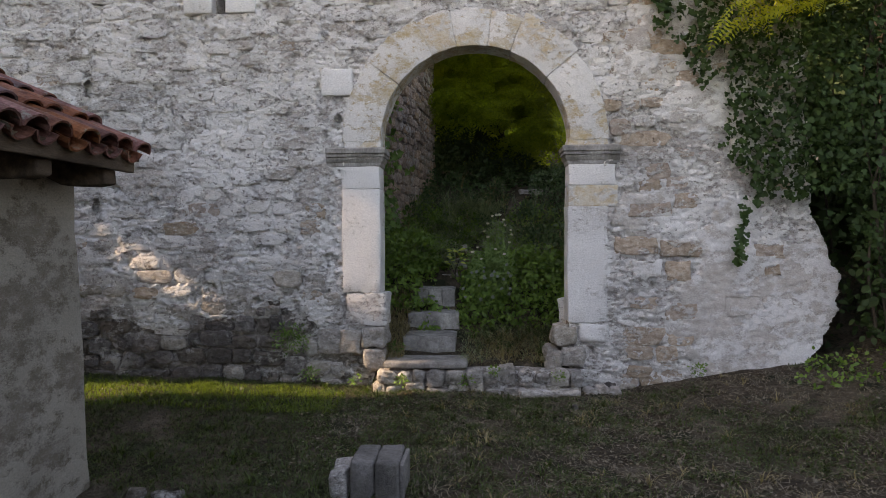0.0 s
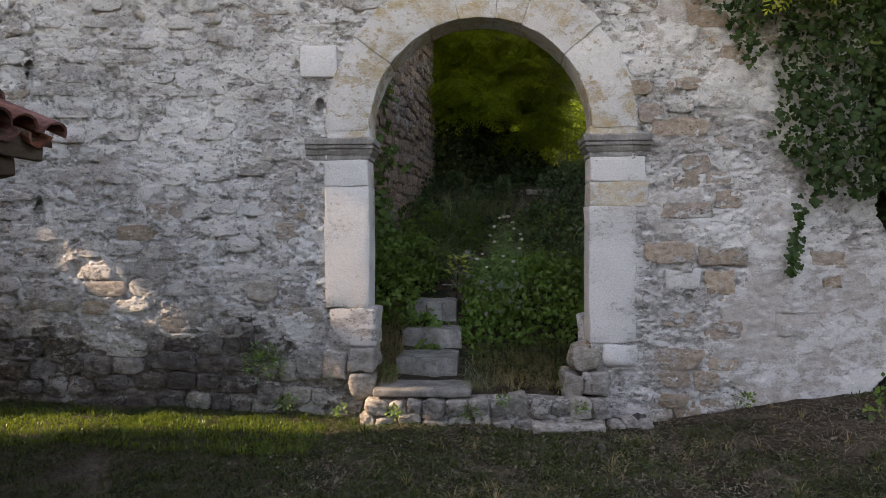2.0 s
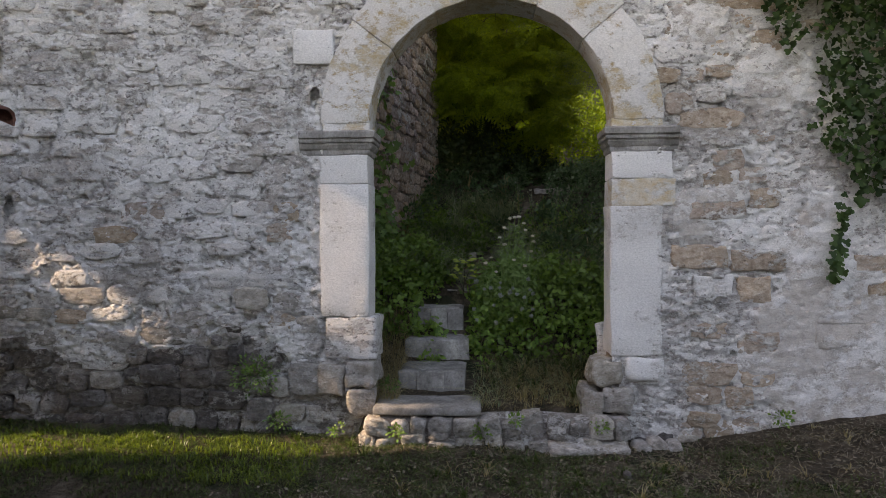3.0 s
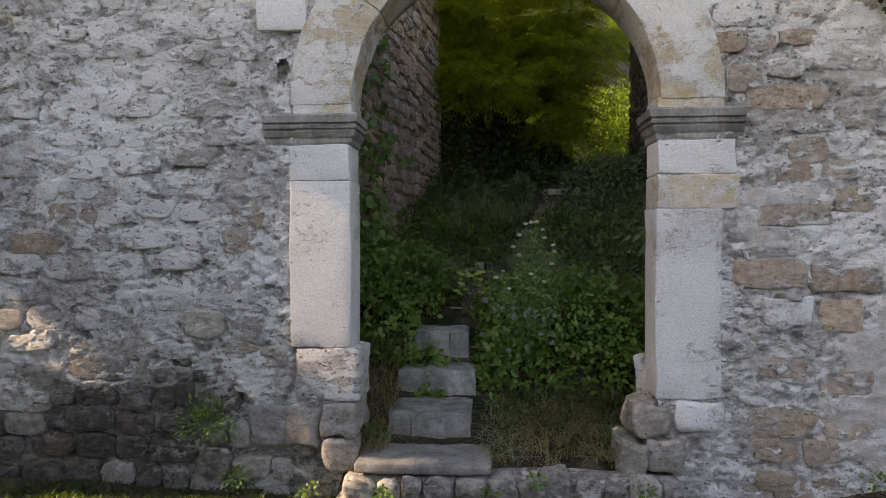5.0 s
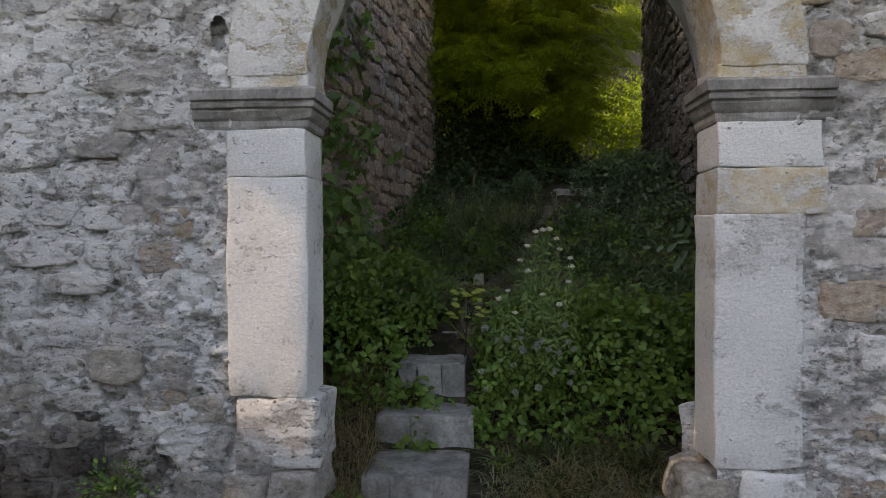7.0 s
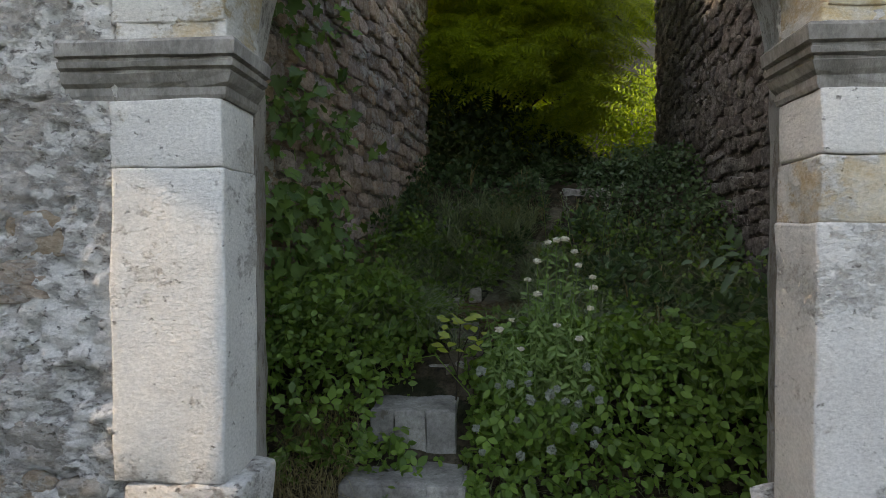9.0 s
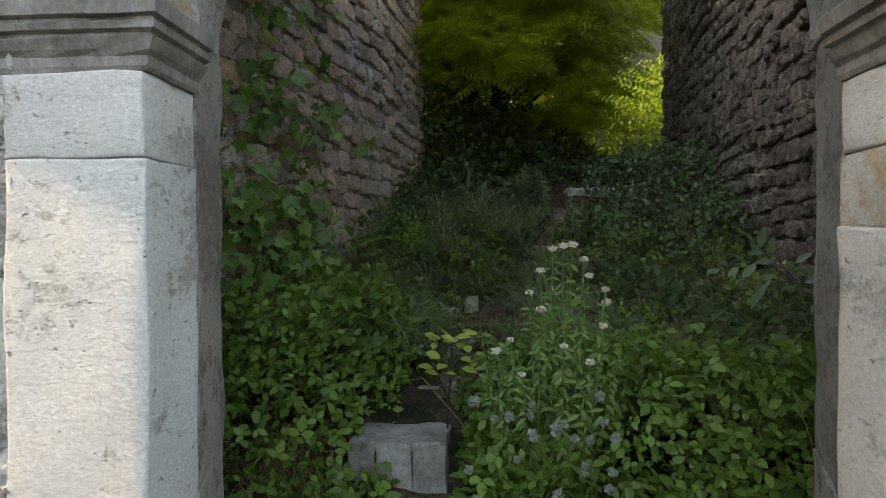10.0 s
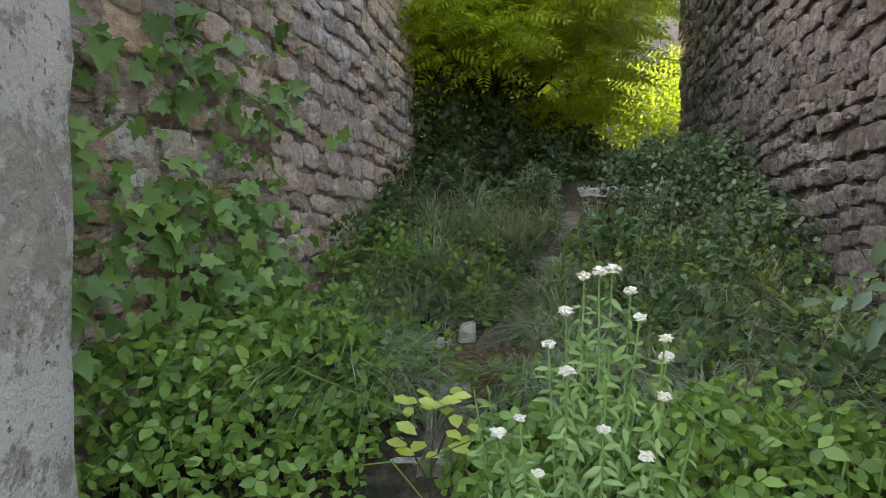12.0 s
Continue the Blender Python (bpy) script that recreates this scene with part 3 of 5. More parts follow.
# the jambs, from the springing down
part("jamb_stone", block(-1.20, -0.845, -0.013, 0.25, 1.835, 2.04, 0.007, 0.008, 4, 1), m_dressed, wall_north)
part("jamb_stone", block(-1.195, -0.84, -0.017, 0.25, 0.872, 1.833, 0.009, 0.010, 7, 2, 7), m_dressed, wall_north, "tall pale dressed jamb stone")
part("jamb_stone", block(-1.17, -0.79, -0.022, 0.27, 0.56, 0.87, 0.02, 0.018, 4, 3), m_wash, wall_north)
part("jamb_stone", block(0.885, 1.30, -0.013, 0.25, 1.852, 2.04, 0.007, 0.009, 4, 4), m_dressed, wall_north)
part("jamb_stone", block(0.88, 1.325, -0.015, 0.25, 1.660, 1.850, 0.007, 0.008, 4, 5), m_voussoir, wall_north, "ochre block of the jamb")
part("jamb_stone", block(0.875, 1.23, -0.015, 0.25, 0.60, 1.658, 0.010, 0.012, 7, 6, 7), m_dressed, wall_north, "tall pale dressed jamb stone")
for i, z in enumerate((0.1, 0.92)):
    h = (0.82, 1.35)[i]
    for side, x0, x1 in ((-1, -0.85, -1.0), (1, 0.89, 1.085)):
        bm = bmesh.new()
        plan = [(x0 + 0.006 * (i % 2), 0.255), (x1, THICK + 0.012), (x1 + side * 0.2, THICK + 0.012), (x0 + side * 0.25, 0.255)]
        lo, hi = [[bm.verts.new((x, y, zz)) for x, y in plan] for zz in (z, z + h - 0.003)]
        bm.faces.new(lo)
        bm.faces.new(hi[::-1])
        for k in range(4):
            bm.faces.new((lo[k], hi[k], hi[(k + 1) % 4], lo[(k + 1) % 4]))
        part("reveal_stone", finish(bm, 0.005, 0.016, 9, 20 + i + side, 6), m_plaster, wall_north)
# base stones of the jambs
for x0, x1, y0, z0, z1, m in ((0.75, 0.96, -0.045, 0.385, 0.56, m_foot), (0.985, 1.24, -0.03, 0.42, 0.592, m_dressed), (0.67, 0.82, -0.06, 0.16, 0.36, m_foot), (0.83, 1.02, -0.06, 0.2, 0.38, m_foot),
                             (0.83, 1.0, 0.27, 0.4, 0.80, m_wash), (-1.02, -0.80, -0.06, 0.36, 0.56, m_foot), (-1.0, -0.82, -0.06, 0.14, 0.35, m_foot), (-1.22, -1.03, -0.05, 0.3, 0.52, m_foot)):
    part("base_stone", block(x0, x1, y0, 0.3, z0, z1, 0.03, 0.04, 3, int(x0 * 100) % 17, 8), m, wall_north)
# blocks round the loophole, and single marked stones
part("loophole_stone", block(-2.665, -2.4, -0.035, 0.2, 3.475, 3.84, 0.01, 0.006, 3, 7), m_dressed, wall_north)
part("loophole_stone", block(-2.272, -1.985, -0.035, 0.2, 3.475, 3.84, 0.01, 0.006, 3, 8), m_dressed, wall_north)
part("face_stone", block(-1.385, -1.09, -0.016, 0.1, 2.70, 2.945, 0.008, 0.008, 4, 9), m_dressed, wall_north)

for x0, x1, z0, z1, m in ((2.52, 2.80, 1.18, 1.32, m_ochre), (2.62, 2.76, 1.02, 1.13, m_ochre), (2.27, 2.62, 0.66, 0.86, m_patch), (1.76, 2.04, 0.62, 0.78, m_ochre), (1.42, 1.80, 1.56, 1.69, m_ochre), (1.30, 1.68, 1.22, 1.38, m_ochre), (1.70, 2.08, 1.20, 1.34, m_ochre), (1.45, 1.72, 1.02, 1.17, m_dressed), (1.76, 1.98, 0.98, 1.16, m_ochre)):
    part("face_stone", block(x0, x1, -0.016, 0.08, z0, z1, 0.012, 0.02, 4, int(x0 * 31), 9), m, wall_north)

STEPS_CLEAR = [(-3.66, -3.57, 2.73, 2.9), (-3.61, -3.53, 1.62, 1.78), (-1.27, -1.19, 2.38, 2.54), (1.28, 2.1, 1.0, 1.4), (1.4, 1.82, 1.54, 1.7), (1.74, 2.06, 0.6, 0.8), (-1.22, -0.78, 0.53, 2.25), (0.7, 1.36, 0.15, 2.25), (-2.68, -1.97, 3.45, 4.2), (-1.4, -1.08, 2.69, 2.96), (-1.36, -0.8, 2.0, 2.24), (-1.05, -0.78, 0.1, 0.6)]


def free(x, z, w, h):
    if in_opening(np.array(x), np.array(z), 0.03 + w * 0.3) or (z > ACZ and (x - ACX) ** 2 + (z - ACZ) ** 2 < (ROUT + 0.3 * min(w, h)) ** 2):
        return False
    if any(x0 - w * 0.35 < x < x1 + w * 0.35 and z0 - h * 0.3 < z < z1 + h * 0.3 for x0, x1, z0, z1 in STEPS_CLEAR):
        return False
    return not (x > 1.95 and z < 1.6 and (x * 7.3 + z * 11.1) % 1 > 0.14) and x + w / 2 < lerp([(b, a) for b, a in END_X], z) - 0.02


face = Matrix.Identity(4)
upper, lower = [], []
rr = random.Random(5)
for x, z, w, h in courses(-5.0, 3.3, 0.0, 3.85, 0.115, 0.2, (1.15, 2.5), 21):
    if not free(x, z, w, h):
        continue
    if rough_zone(x, z) > 0.5:
        continue
    if 1.2 < x < 2.0 and rr.random() < 0.5 or x > 1.3 and rr.random() < 0.15 or rr.random() < 0.05:
        upper.append((x, z, w, h, m_ochre))
    elif x < -0.9 and z < 1.05 and rr.random() < 0.5:
        upper.append((x, z, w, h, m_foot))
    elif rr.random() < 0.85:
        upper.append((x, z, w * 0.97, h * 0.93))
lower = [s for s in courses(-5.0, 3.3, -0.06, 1.2, 0.085, 0.19, (0.65, 1.9), 23) if free(*s) and rough_zone(s[0], s[1]) > 0.4]
lower = [(*s, m_foot) if rr.random() < 0.15 + 0.3 * (s[0] > -1.6) else s for s in lower]
lay(wall_north, upper, face, BLOCKS + STONES[:8], (m_wash, m_wash_rest), 31, 0.0, 0.014, lambda s: abs(s[0]) + abs(s[1] - 1.6))
lay(wall_north, lower, face, BLOCKS[:9] + STONES, (m_rubble, m_rubble_rest), 32, -0.004, 0.026, lambda s: abs(s[0]), "base_course_stone")

# ---- the threshold: rubble footing, slab and steps ----
footing = thing("stone_footing", "low rubble stone footing under the arch threshold", "footing", (0, 0, 0))
rr = random.Random(8)
foot_shapes = [mesh_of("footing_stone", *d, True) for d in BLOCKS[:5] + STONES[:8]]
for me in foot_shapes:
    me.materials.append(m_foot)
for row, (z, h, x0, x1, y) in enumerate(((-0.07, 0.13, -0.9, 1.25, -0.175), (0.045, 0.14, -0.86, 0.95, -0.145))):
    x = x0
    while x < x1:
        w = rr.uniform(0.10, 0.2)
        hh = h * rr.uniform(0.75, 1.25)
        lean = rr.uniform(-0.18, 0.18)
        at = Matrix.Translation((x + w / 2, y + rr.uniform(-0.025, 0.035), z + hh / 2 + rr.uniform(-0.015, 0.015))) @ Matrix.Rotation(lean, 4, "Y") @ Matrix.Rotation(rr.uniform(-0.25, 0.25), 4, "Z") @ Matrix.Diagonal((w * 1.02, 0.042, hh, 1))
        part("footing_stone", rr.choice(foot_shapes), None, footing, at=at)
        x += w * rr.uniform(1.0, 1.14)
part("footing_core", block(-0.84, 0.98, -0.13, 0.04, -0.1, 0.175, 0.02, 0.03, 6, 2), m_bed, footing, "earthy core of the footing")
tagged(part("threshold_slab", block(-0.80, -0.04, -0.15, 0.27, 0.195, 0.25, 0.016, 0.008, 4, 4), m_step), "worn grey stone slab lying on the rubble footing", "slab")
tagged(part("flat_stone", block(0.42, 0.96, -0.30, -0.06, -0.03, 0.035, 0.02, 0.022, 5, 6), m_foot), "flat grey stone lying at the foot of the wall", "stone")


def stone_step(x0, x1, y0, y1, z0, z1, seed):
    """A step: a worn tread over upright facing stones with open joints."""
    s = thing("stone_step", "grey stone step with worn tread and jointed riser", "step", (0, 0, 0), "steps through the arch")
    r = random.Random(seed)
    cuts_at = [x0, x0 + (x1 - x0) * r.uniform(0.27, 0.36), x0 + (x1 - x0) * r.uniform(0.6, 0.7), x1]
    for a, b in zip(cuts_at[:-1], cuts_at[1:]):
        part("riser_stone", block(a + 0.0005, b - 0.0005, y0 + r.uniform(0.0, 0.005), y1 - 0.03, z0, z1 - 0.006, 0.005, 0.009, 5, seed + int(a * 50)), m_step, s)
    part("tread", block(x0 + 0.015, x1 - 0.015, y0 + 0.008, y1, z1 - 0.05, z1, 0.02, 0.014, 5, seed + 7), m_step, s)
    return s


stone_step(-0.68, -0.16, 0.30, 0.72, 0.18, 0.415, 1)
stone_step(-0.68, -0.14, 0.73, 1.06, 0.36, 0.59, 2)
stone_step(-0.60, -0.20, 1.04, 1.42, 0.55, 0.82, 3)
for i, (x, y, z, w, d) in enumerate(((-0.27, 1.6, 0.925, 0.2, 0.22), (-0.22, 1.95, 1.09, 0.24, 0.16), (-0.28, 2.52, 1.185, 0.12, 0.1), (-0.14, 2.70, 1.235, 0.10, 0.08), (-0.36, 2.6, 1.2, 0.08, 0.08), (0.9, 4.6, 2.1, 0.4, 0.2), (0.32, 3.5, 1.57, 0.2, 0.16), (0.05, 0.95, 0.47, 0.1, 0.08))):
    tagged(part("path_stone", block(x - w / 2, x + w / 2, y - d / 2, y + d / 2, z - 0.12, z + 0.02, 0.03, 0.025, 3, 60 + i, 7), m_foot), "pale rough stone half sunk in the overgrown path", "stone", "path stones")

kerb = thing("stone_block", "pair of rounded grey stone blocks set in the grass", "stone block", (0, 0, 0))
part("block", block(-0.62, -0.487, -2.5, -2.2, -0.2, 0.2, 0.016, 0.012, 4, 11), m_kerb, kerb)
part("block", block(-0.485, -0.355, -2.51, -2.19, -0.2, 0.203, 0.016, 0.012, 4, 12), m_kerb, kerb)
part("block", block(-0.353, -0.325, -2.49, -2.22, -0.2, 0.19, 0.008, 0.008, 3, 13), m_kerb, kerb)
part("block", block(-0.74, -0.625, -2.5, -2.25, -0.2, 0.15, 0.03, 0.03, 4, 14), m_foot, kerb)
for i, (x, y, w) in enumerate(((-1.72, -2.3, 0.16), (-1.48, -2.05, 0.07), (-1.95, -2.25, 0.1), (0.85, -0.7, 0.06))):
    tagged(part("field_stone", block(x - w / 2, x + w / 2, y - w / 2.5, y + w / 2.5, -0.2, -0.06 if y < -1 else 0.04, 0.03, 0.03, 3, 70 + i, 9), m_rubble), "small pale stone lying in the grass", "stone", "loose stones")

# ---- alley walls ----


def alley_wall(name, a, b, z0, tops, thick, h0, h1, aspect, seed, shapes, label, near, mats, joint, depth):
    """A rubble wall from a to b; its top runs straight between the heights over its two ends."""
    u = Vector((b[0] - a[0], b[1] - a[1], 0))
    length = u.length
    u.normalize()
    v = Vector((-u.y, u.x, 0))
    fm = Matrix(((u.x, v.x, 0, a[0]), (u.y, v.y, 0, a[1]), (0, 0, 1, 0), (0, 0, 0, 1)))
    bm = prism([(0, z0), (length, z0), (length, tops[1]), (0, tops[0])], 0.06, thick)
    finish(bm)
    bm.transform(fm)
    w = tagged(part(name, bm, joint), label, "wall", kind="structure")
    top_at = lambda x: tops[0] + (tops[1] - tops[0]) * x / length
    xs, zs = np.arange(0, length + 0.02, 0.025), np.linspace(0, 1, int((max(tops) - z0) / 0.025))
    X, Z = np.meshgrid(xs, zs)
    Z = z0 + (top_at(X) - z0) * Z
    Y = 0.012 - 0.018 * fbm(X * 6, Z * 7, seed) - 0.016 * fbm(X * 20, Z * 20, seed + 1, 3)
    idx = (np.arange(len(zs) - 1)[:, None] * len(xs) + np.arange(len(xs) - 1)[None, :]).ravel()
    pts = np.stack([X.ravel(), Y.ravel(), Z.ravel()], 1) @ np.array(fm.to_3x3()).T + np.array(fm.translation)
    part("joints", big_mesh("joints", pts, np.stack([idx, idx + 1, idx + len(xs) + 1, idx + len(xs)], 1), True), joint, w, "recessed earthy joints")
    st = [s for s in courses(0, length, z0, max(tops), h0, h1, aspect, seed) if s[0] + s[2] / 2 < length + 0.03 and s[0] - s[2] / 2 > -0.05 and s[1] + s[3] / 2 < top_at(s[0])]
    lay(w, st, fm, shapes, mats, seed, 0.0, depth, near)
    return w


# Wall tops lie out of view; added height at the far end blocks skylight.
alley_wall("wall_west", (-1.373, THICK + 0.02), (-0.70, 5.1), 0.3, (3.5, 6.0), 0.7, 0.085, 0.165, (0.8, 1.8), 51, BLOCKS + STONES[:6], "high wall of rough brownish rubble stone", lambda s: abs(s[0] - 1.8) + abs(s[1] - 2.2), (m_alley, m_alley_rest), m_alley_joint, 0.013)
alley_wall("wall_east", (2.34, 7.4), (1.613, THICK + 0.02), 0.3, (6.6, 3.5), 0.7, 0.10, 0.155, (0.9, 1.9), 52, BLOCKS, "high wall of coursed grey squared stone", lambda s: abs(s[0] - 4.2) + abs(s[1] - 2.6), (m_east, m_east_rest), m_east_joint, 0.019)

# ---- unseen plain walls added for light and closure, and the far wall ----
def plain_wall(name, x0, x1, y0, y1, z0, z1, mat, label):
    return tagged(part(name, block(x0, x1, y0, y1, z0, z1, 0.02, 0.0, 0), mat), label, "wall", kind="structure")


# Unseen screen, added so its slots throw sun patches on grass, wall and jamb.
sun_screen = prism([(-12.0, -0.3), (-1.75, -0.3), (-1.75, 4.75), (-1.53, 4.75), (-1.53, 4.92), (-1.45, 4.92), (-1.45, 4.75), (-1.362, 4.75), (-1.362, 5.0), (-1.36, 6.1), (-1.312, 6.1), (-1.312, 5.0), (-1.357, 5.0), (-1.357, 4.37), (-1.09, 4.37), (-1.09, 4.45), (-0.93, 4.55), (-0.93, 4.2), (-1.09, 4.15), (-1.09, 4.365), (-1.35, 4.365), (-1.35, -0.3), (0.5, -0.3), (0.5, 9.5), (-12.0, 9.5)], 9.0, 9.1)
sun_screen.transform(Matrix.Rotation(radians(90), 4, "Z"))
tagged(part("wall_yard_west", finish(sun_screen), m_plain), "unseen plain wall with cut slots, added to shape the sun patches", "wall", kind="structure")
# Added out of view; the low top lets southern skylight reach the arch.
plain_wall("wall_yard_south", -9.0, 9.0, -12.4, -12.0, -0.3, 3.2, m_plain, "unseen plain wall added to close the yard, kept low for skylight")
# Two unseen sun blockers, added to keep alley and undergrowth in shade.
plain_wall("wall_house_west", -4.6, -4.2, 0.9, 4.6, -0.3, 7.0, m_plain, "unseen plain wall added behind the alley wall to keep the sun out")
plain_wall("wall_annex_west", -4.6, -4.2, 4.6, 6.0, -0.3, 5.9, m_plain, "lower unseen wall added to shade the undergrowth and lower crown")
far_wall = plain_wall("wall_far", -3.0, 3.5, 0.0, 0.4, 1.0, 9.5, m_far, "far stone wall turned from the sun, its pale colour darkened to dim it")

# Turned so that the sun misses its face.
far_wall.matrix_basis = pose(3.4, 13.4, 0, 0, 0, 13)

# ---- the shed ----
shed = thing("shed", "small plastered shed with a red clay tile roof", "shed", (-2.39, -2.1, 0))
sx, sy = -2.39, -2.1


def shed_part(name, bm, mat, label=""):
    bm.transform(Matrix.Translation((-sx, -sy, 0)))
    return part(name, bm, mat, shed, label)


bm = prism([(sx + 0.06, -0.2), (sx, 1.86), (-4.4, 2.86), (-6.4, 1.9), (-6.4, -0.2)], -7.5, sy)
bmesh.ops.recalc_face_normals(bm, faces=bm.faces[:])
bmesh.ops.subdivide_edges(bm, edges=bm.edges[:], cuts=14, use_grid_fill=True)
for v in bm.verts:
    v.co += 0.012 * noise.noise_vector(v.co * 3.0) + 0.005 * noise.noise_vector(v.co * 11.0)
shed_part("wall", bm, m_shed, "uneven beige and grey plaster wall")
slope = math.atan2(0.49, 1.0)
ex, ez = -1.98, 1.86


def roof_slab(x0, x1, lift, th):
    zl = lambda x: ez + (ex - x) * math.tan(slope) + lift
    return prism([(x0, zl(x0)), (x1, zl(x1)), (x1, zl(x1) + th), (x0, zl(x0) + th)], -7.6, -2.05)


bm = roof_slab(-2.0, -4.42, 0.0, 0.03)
roof = shed_part("roof", finish(bm), m_wood, "board deck under the tiles")
bm = prism([(-6.45, 1.88), (-4.4, 3.05), (-4.4, 3.09), (-6.45, 1.93)], -7.6, -2.05)
shed_part("rear_roof", finish(bm), m_tile, "rear slope of the roof")
shed_part("fascia", finish(prism([(-2.02, 1.80), (-1.985, 1.80), (-1.985, 1.90), (-2.02, 1.90)], -7.6, -2.13), 0.006, 0.006, 6, 3), m_wood, "dark weathered eaves board")
for y in (-2.3, -2.85, -3.4, -3.95, -4.5, -5.05):
    bm = prism([(-2.45, 1.80), (-2.45, 1.93), (-2.03, 1.80), (-2.03, 1.72), (-2.12, 1.705), (-2.3, 1.71)], y - 0.06, y + 0.05)
    shed_part("rafter_end", finish(bm, 0.012, 0.008, 1, int(-y * 10)), m_wood)


def tile_mesh(r0, r1, length, up, seed):
    """A barrel tile along +y that narrows uphill."""
    verts, faces = [], []
    n = 8
    wob = random.Random(seed)
    for yy, rad in ((0, r0), (length * 0.5, (r0 + r1) / 2), (length, r1)):
        for th in (0.0, -0.014):
            for i in range(n):
                a = math.pi * i / (n - 1)
                verts.append(((rad + th) * math.cos(a), yy + wob.uniform(-0.004, 0.004), up * (rad + th) * math.sin(a) * 0.8))
    for k in range(2):
        for i in range(n - 1):
            a, b = k * 2 * n + i, (k + 1) * 2 * n + i
            faces += [(a, a + 1, b + 1, b), (a + n + 1, a + n, b + n, b + n + 1)]
        for i in (0, n - 1):
            a, b = k * 2 * n + i, (k + 1) * 2 * n + i
            faces.append((a, b, b + n, a + n))
    for k in (0, 2):
        for i in range(n - 1):
            a = k * 2 * n + i
            faces.append((a, a + n, a + n + 1, a + 1))
    return mesh_of("tile", verts, faces)


covers = [tile_mesh(0.088, 0.07, 0.42, 1, i) for i in range(4)]
pans = [tile_mesh(0.078, 0.088, 0.42, -1, 10 + i) for i in range(3)]
for me in covers + pans:
    me.materials.append(m_tile)
rr = random.Random(3)
uphill = Matrix.Translation((ex - sx, -sy, ez + 0.075)) @ Matrix.Rotation(radians(90), 4, "Z") @ Matrix.Rotation(slope, 4, "X")
for row in range(7):
    for col in range(11):
        y = -2.12 - 0.185 * col
        jit = Matrix.Translation((y + rr.uniform(-0.008, 0.008), -0.05 + row * 0.34 + rr.uniform(-0.02, 0.02), 0.012 * (row > 0) + rr.uniform(0, 0.008))) @ Matrix.Rotation(rr.uniform(-0.05, 0.05), 4, "Z") @ Matrix.Rotation(-0.035, 4, "X")
        part("tile", rr.choice(covers), None, roof, at=uphill @ jit)
        if col < 10:
            part("tile", rr.choice(pans), None, roof, at=uphill @ Matrix.Translation((-0.0925, -0.01, -0.005)) @ jit)

# ---- leaves ----
OVATE = (np.array([(0, 0, 0), (-0.3, 0.35, 0.07), (-0.24, 0.7, 0.05), (0, 1, -0.04), (0.24, 0.7, 0.05), (0.3, 0.35, 0.07), (0, 0.5, 0)]),
         np.array([(0, 6, 1), (1, 6, 2), (2, 6, 3), (3, 6, 4), (4, 6, 5), (5, 6, 0)]))
LOBED = (np.array([(0, 0.08, 0), (-0.42, 0, 0.05), (-0.55, 0.38, 0.08), (-0.3, 0.5, 0.03), (-0.3, 0.82, 0.05), (0, 1.05, -0.05), (0.3, 0.82, 0.05), (0.3, 0.5, 0.03), (0.55, 0.38, 0.08), (0.42, 0, 0.05), (0, 0.45, -0.03)]),
         np.array([(i, 10, (i + 1) % 10) for i in range(10)]))


def trefoil():
    v, f = [], []
    for ang, s in ((0, 1.0), (75, 0.8), (-75, 0.8)):
        a = radians(ang)
        m = np.array([(math.cos(a), -math.sin(a), 0), (math.sin(a), math.cos(a), 0), (0, 0, 1)])
        f.append(OVATE[1] + 7 * len(v))
        v.append((OVATE[0] * s * 0.62 @ m.T) + np.array((0, 0.32 if ang == 0 else 0.26, 0)))
    return np.concatenate(v), np.concatenate(f)


def pinnate(pairs=8):
    """A feathered leaf: a drooping rachis with paired narrow leaflets and one at its tip."""
    v, f = [], []

    def leaflet(x, y, z, dx, dy, ln):
        b = len(v)
        wx, wy = -dy * 0.2 * ln, dx * 0.2 * ln
        v.extend([(x, y, z), (x + dx * ln * 0.45 + wx, y + dy * ln * 0.45 + wy, z - 0.1 * ln), (x + dx * ln, y + dy * ln, z - 0.3 * ln), (x + dx * ln * 0.45 - wx, y + dy * ln * 0.45 - wy, z - 0.1 * ln)])
        f.extend([(b, b + 1, b + 2), (b, b + 2, b + 3)])

    for k in range(pairs):
        y = 0.14 + 0.78 * k / (pairs - 1)
        droop = -0.22 * y * y
        ln = 0.21 * (1 - 0.5 * abs(k / (pairs - 1) - 0.35))
        for side in (-1, 1):
            leaflet(0, y, droop, side * 0.92, 0.38, ln)
    leaflet(0, 0.94, -0.2, 0, 1.0, 0.15)
    b = len(v)
    v += [(-0.006, 0, 0), (0.006, 0, 0), (0, 0.95, -0.21)]
    f += [(b, b + 1, b + 2)]
    return np.array(v), np.array(f)


TREFOIL, PINNATE = trefoil(), pinnate()


def unit(v):
    return v / np.maximum(np.linalg.norm(v, axis=-1, keepdims=True), 1e-9)


def leaves(name, shape, pos, along, up, size, mat, parent=None, label=""):
    """Many leaves in one mesh, each at its place, pointing along, its face up."""
    pos, size = np.asarray(pos), np.asarray(size)
    y = unit(np.asarray(along))
    x = unit(np.cross(y, up))
    z = np.cross(x, y)
    basis = np.stack([x, y, z], 1) * size[:, None, None]
    v = np.einsum("kc,ncd->nkd", shape[0], basis) + pos[:, None, :]
    n, k = len(pos), len(shape[0])
    f = shape[1][None, :, :] + (np.arange(n) * k)[:, None, None]
    return part(name, big_mesh(name, v.reshape(-1, 3), f.reshape(-1, 3)), mat, parent, label)


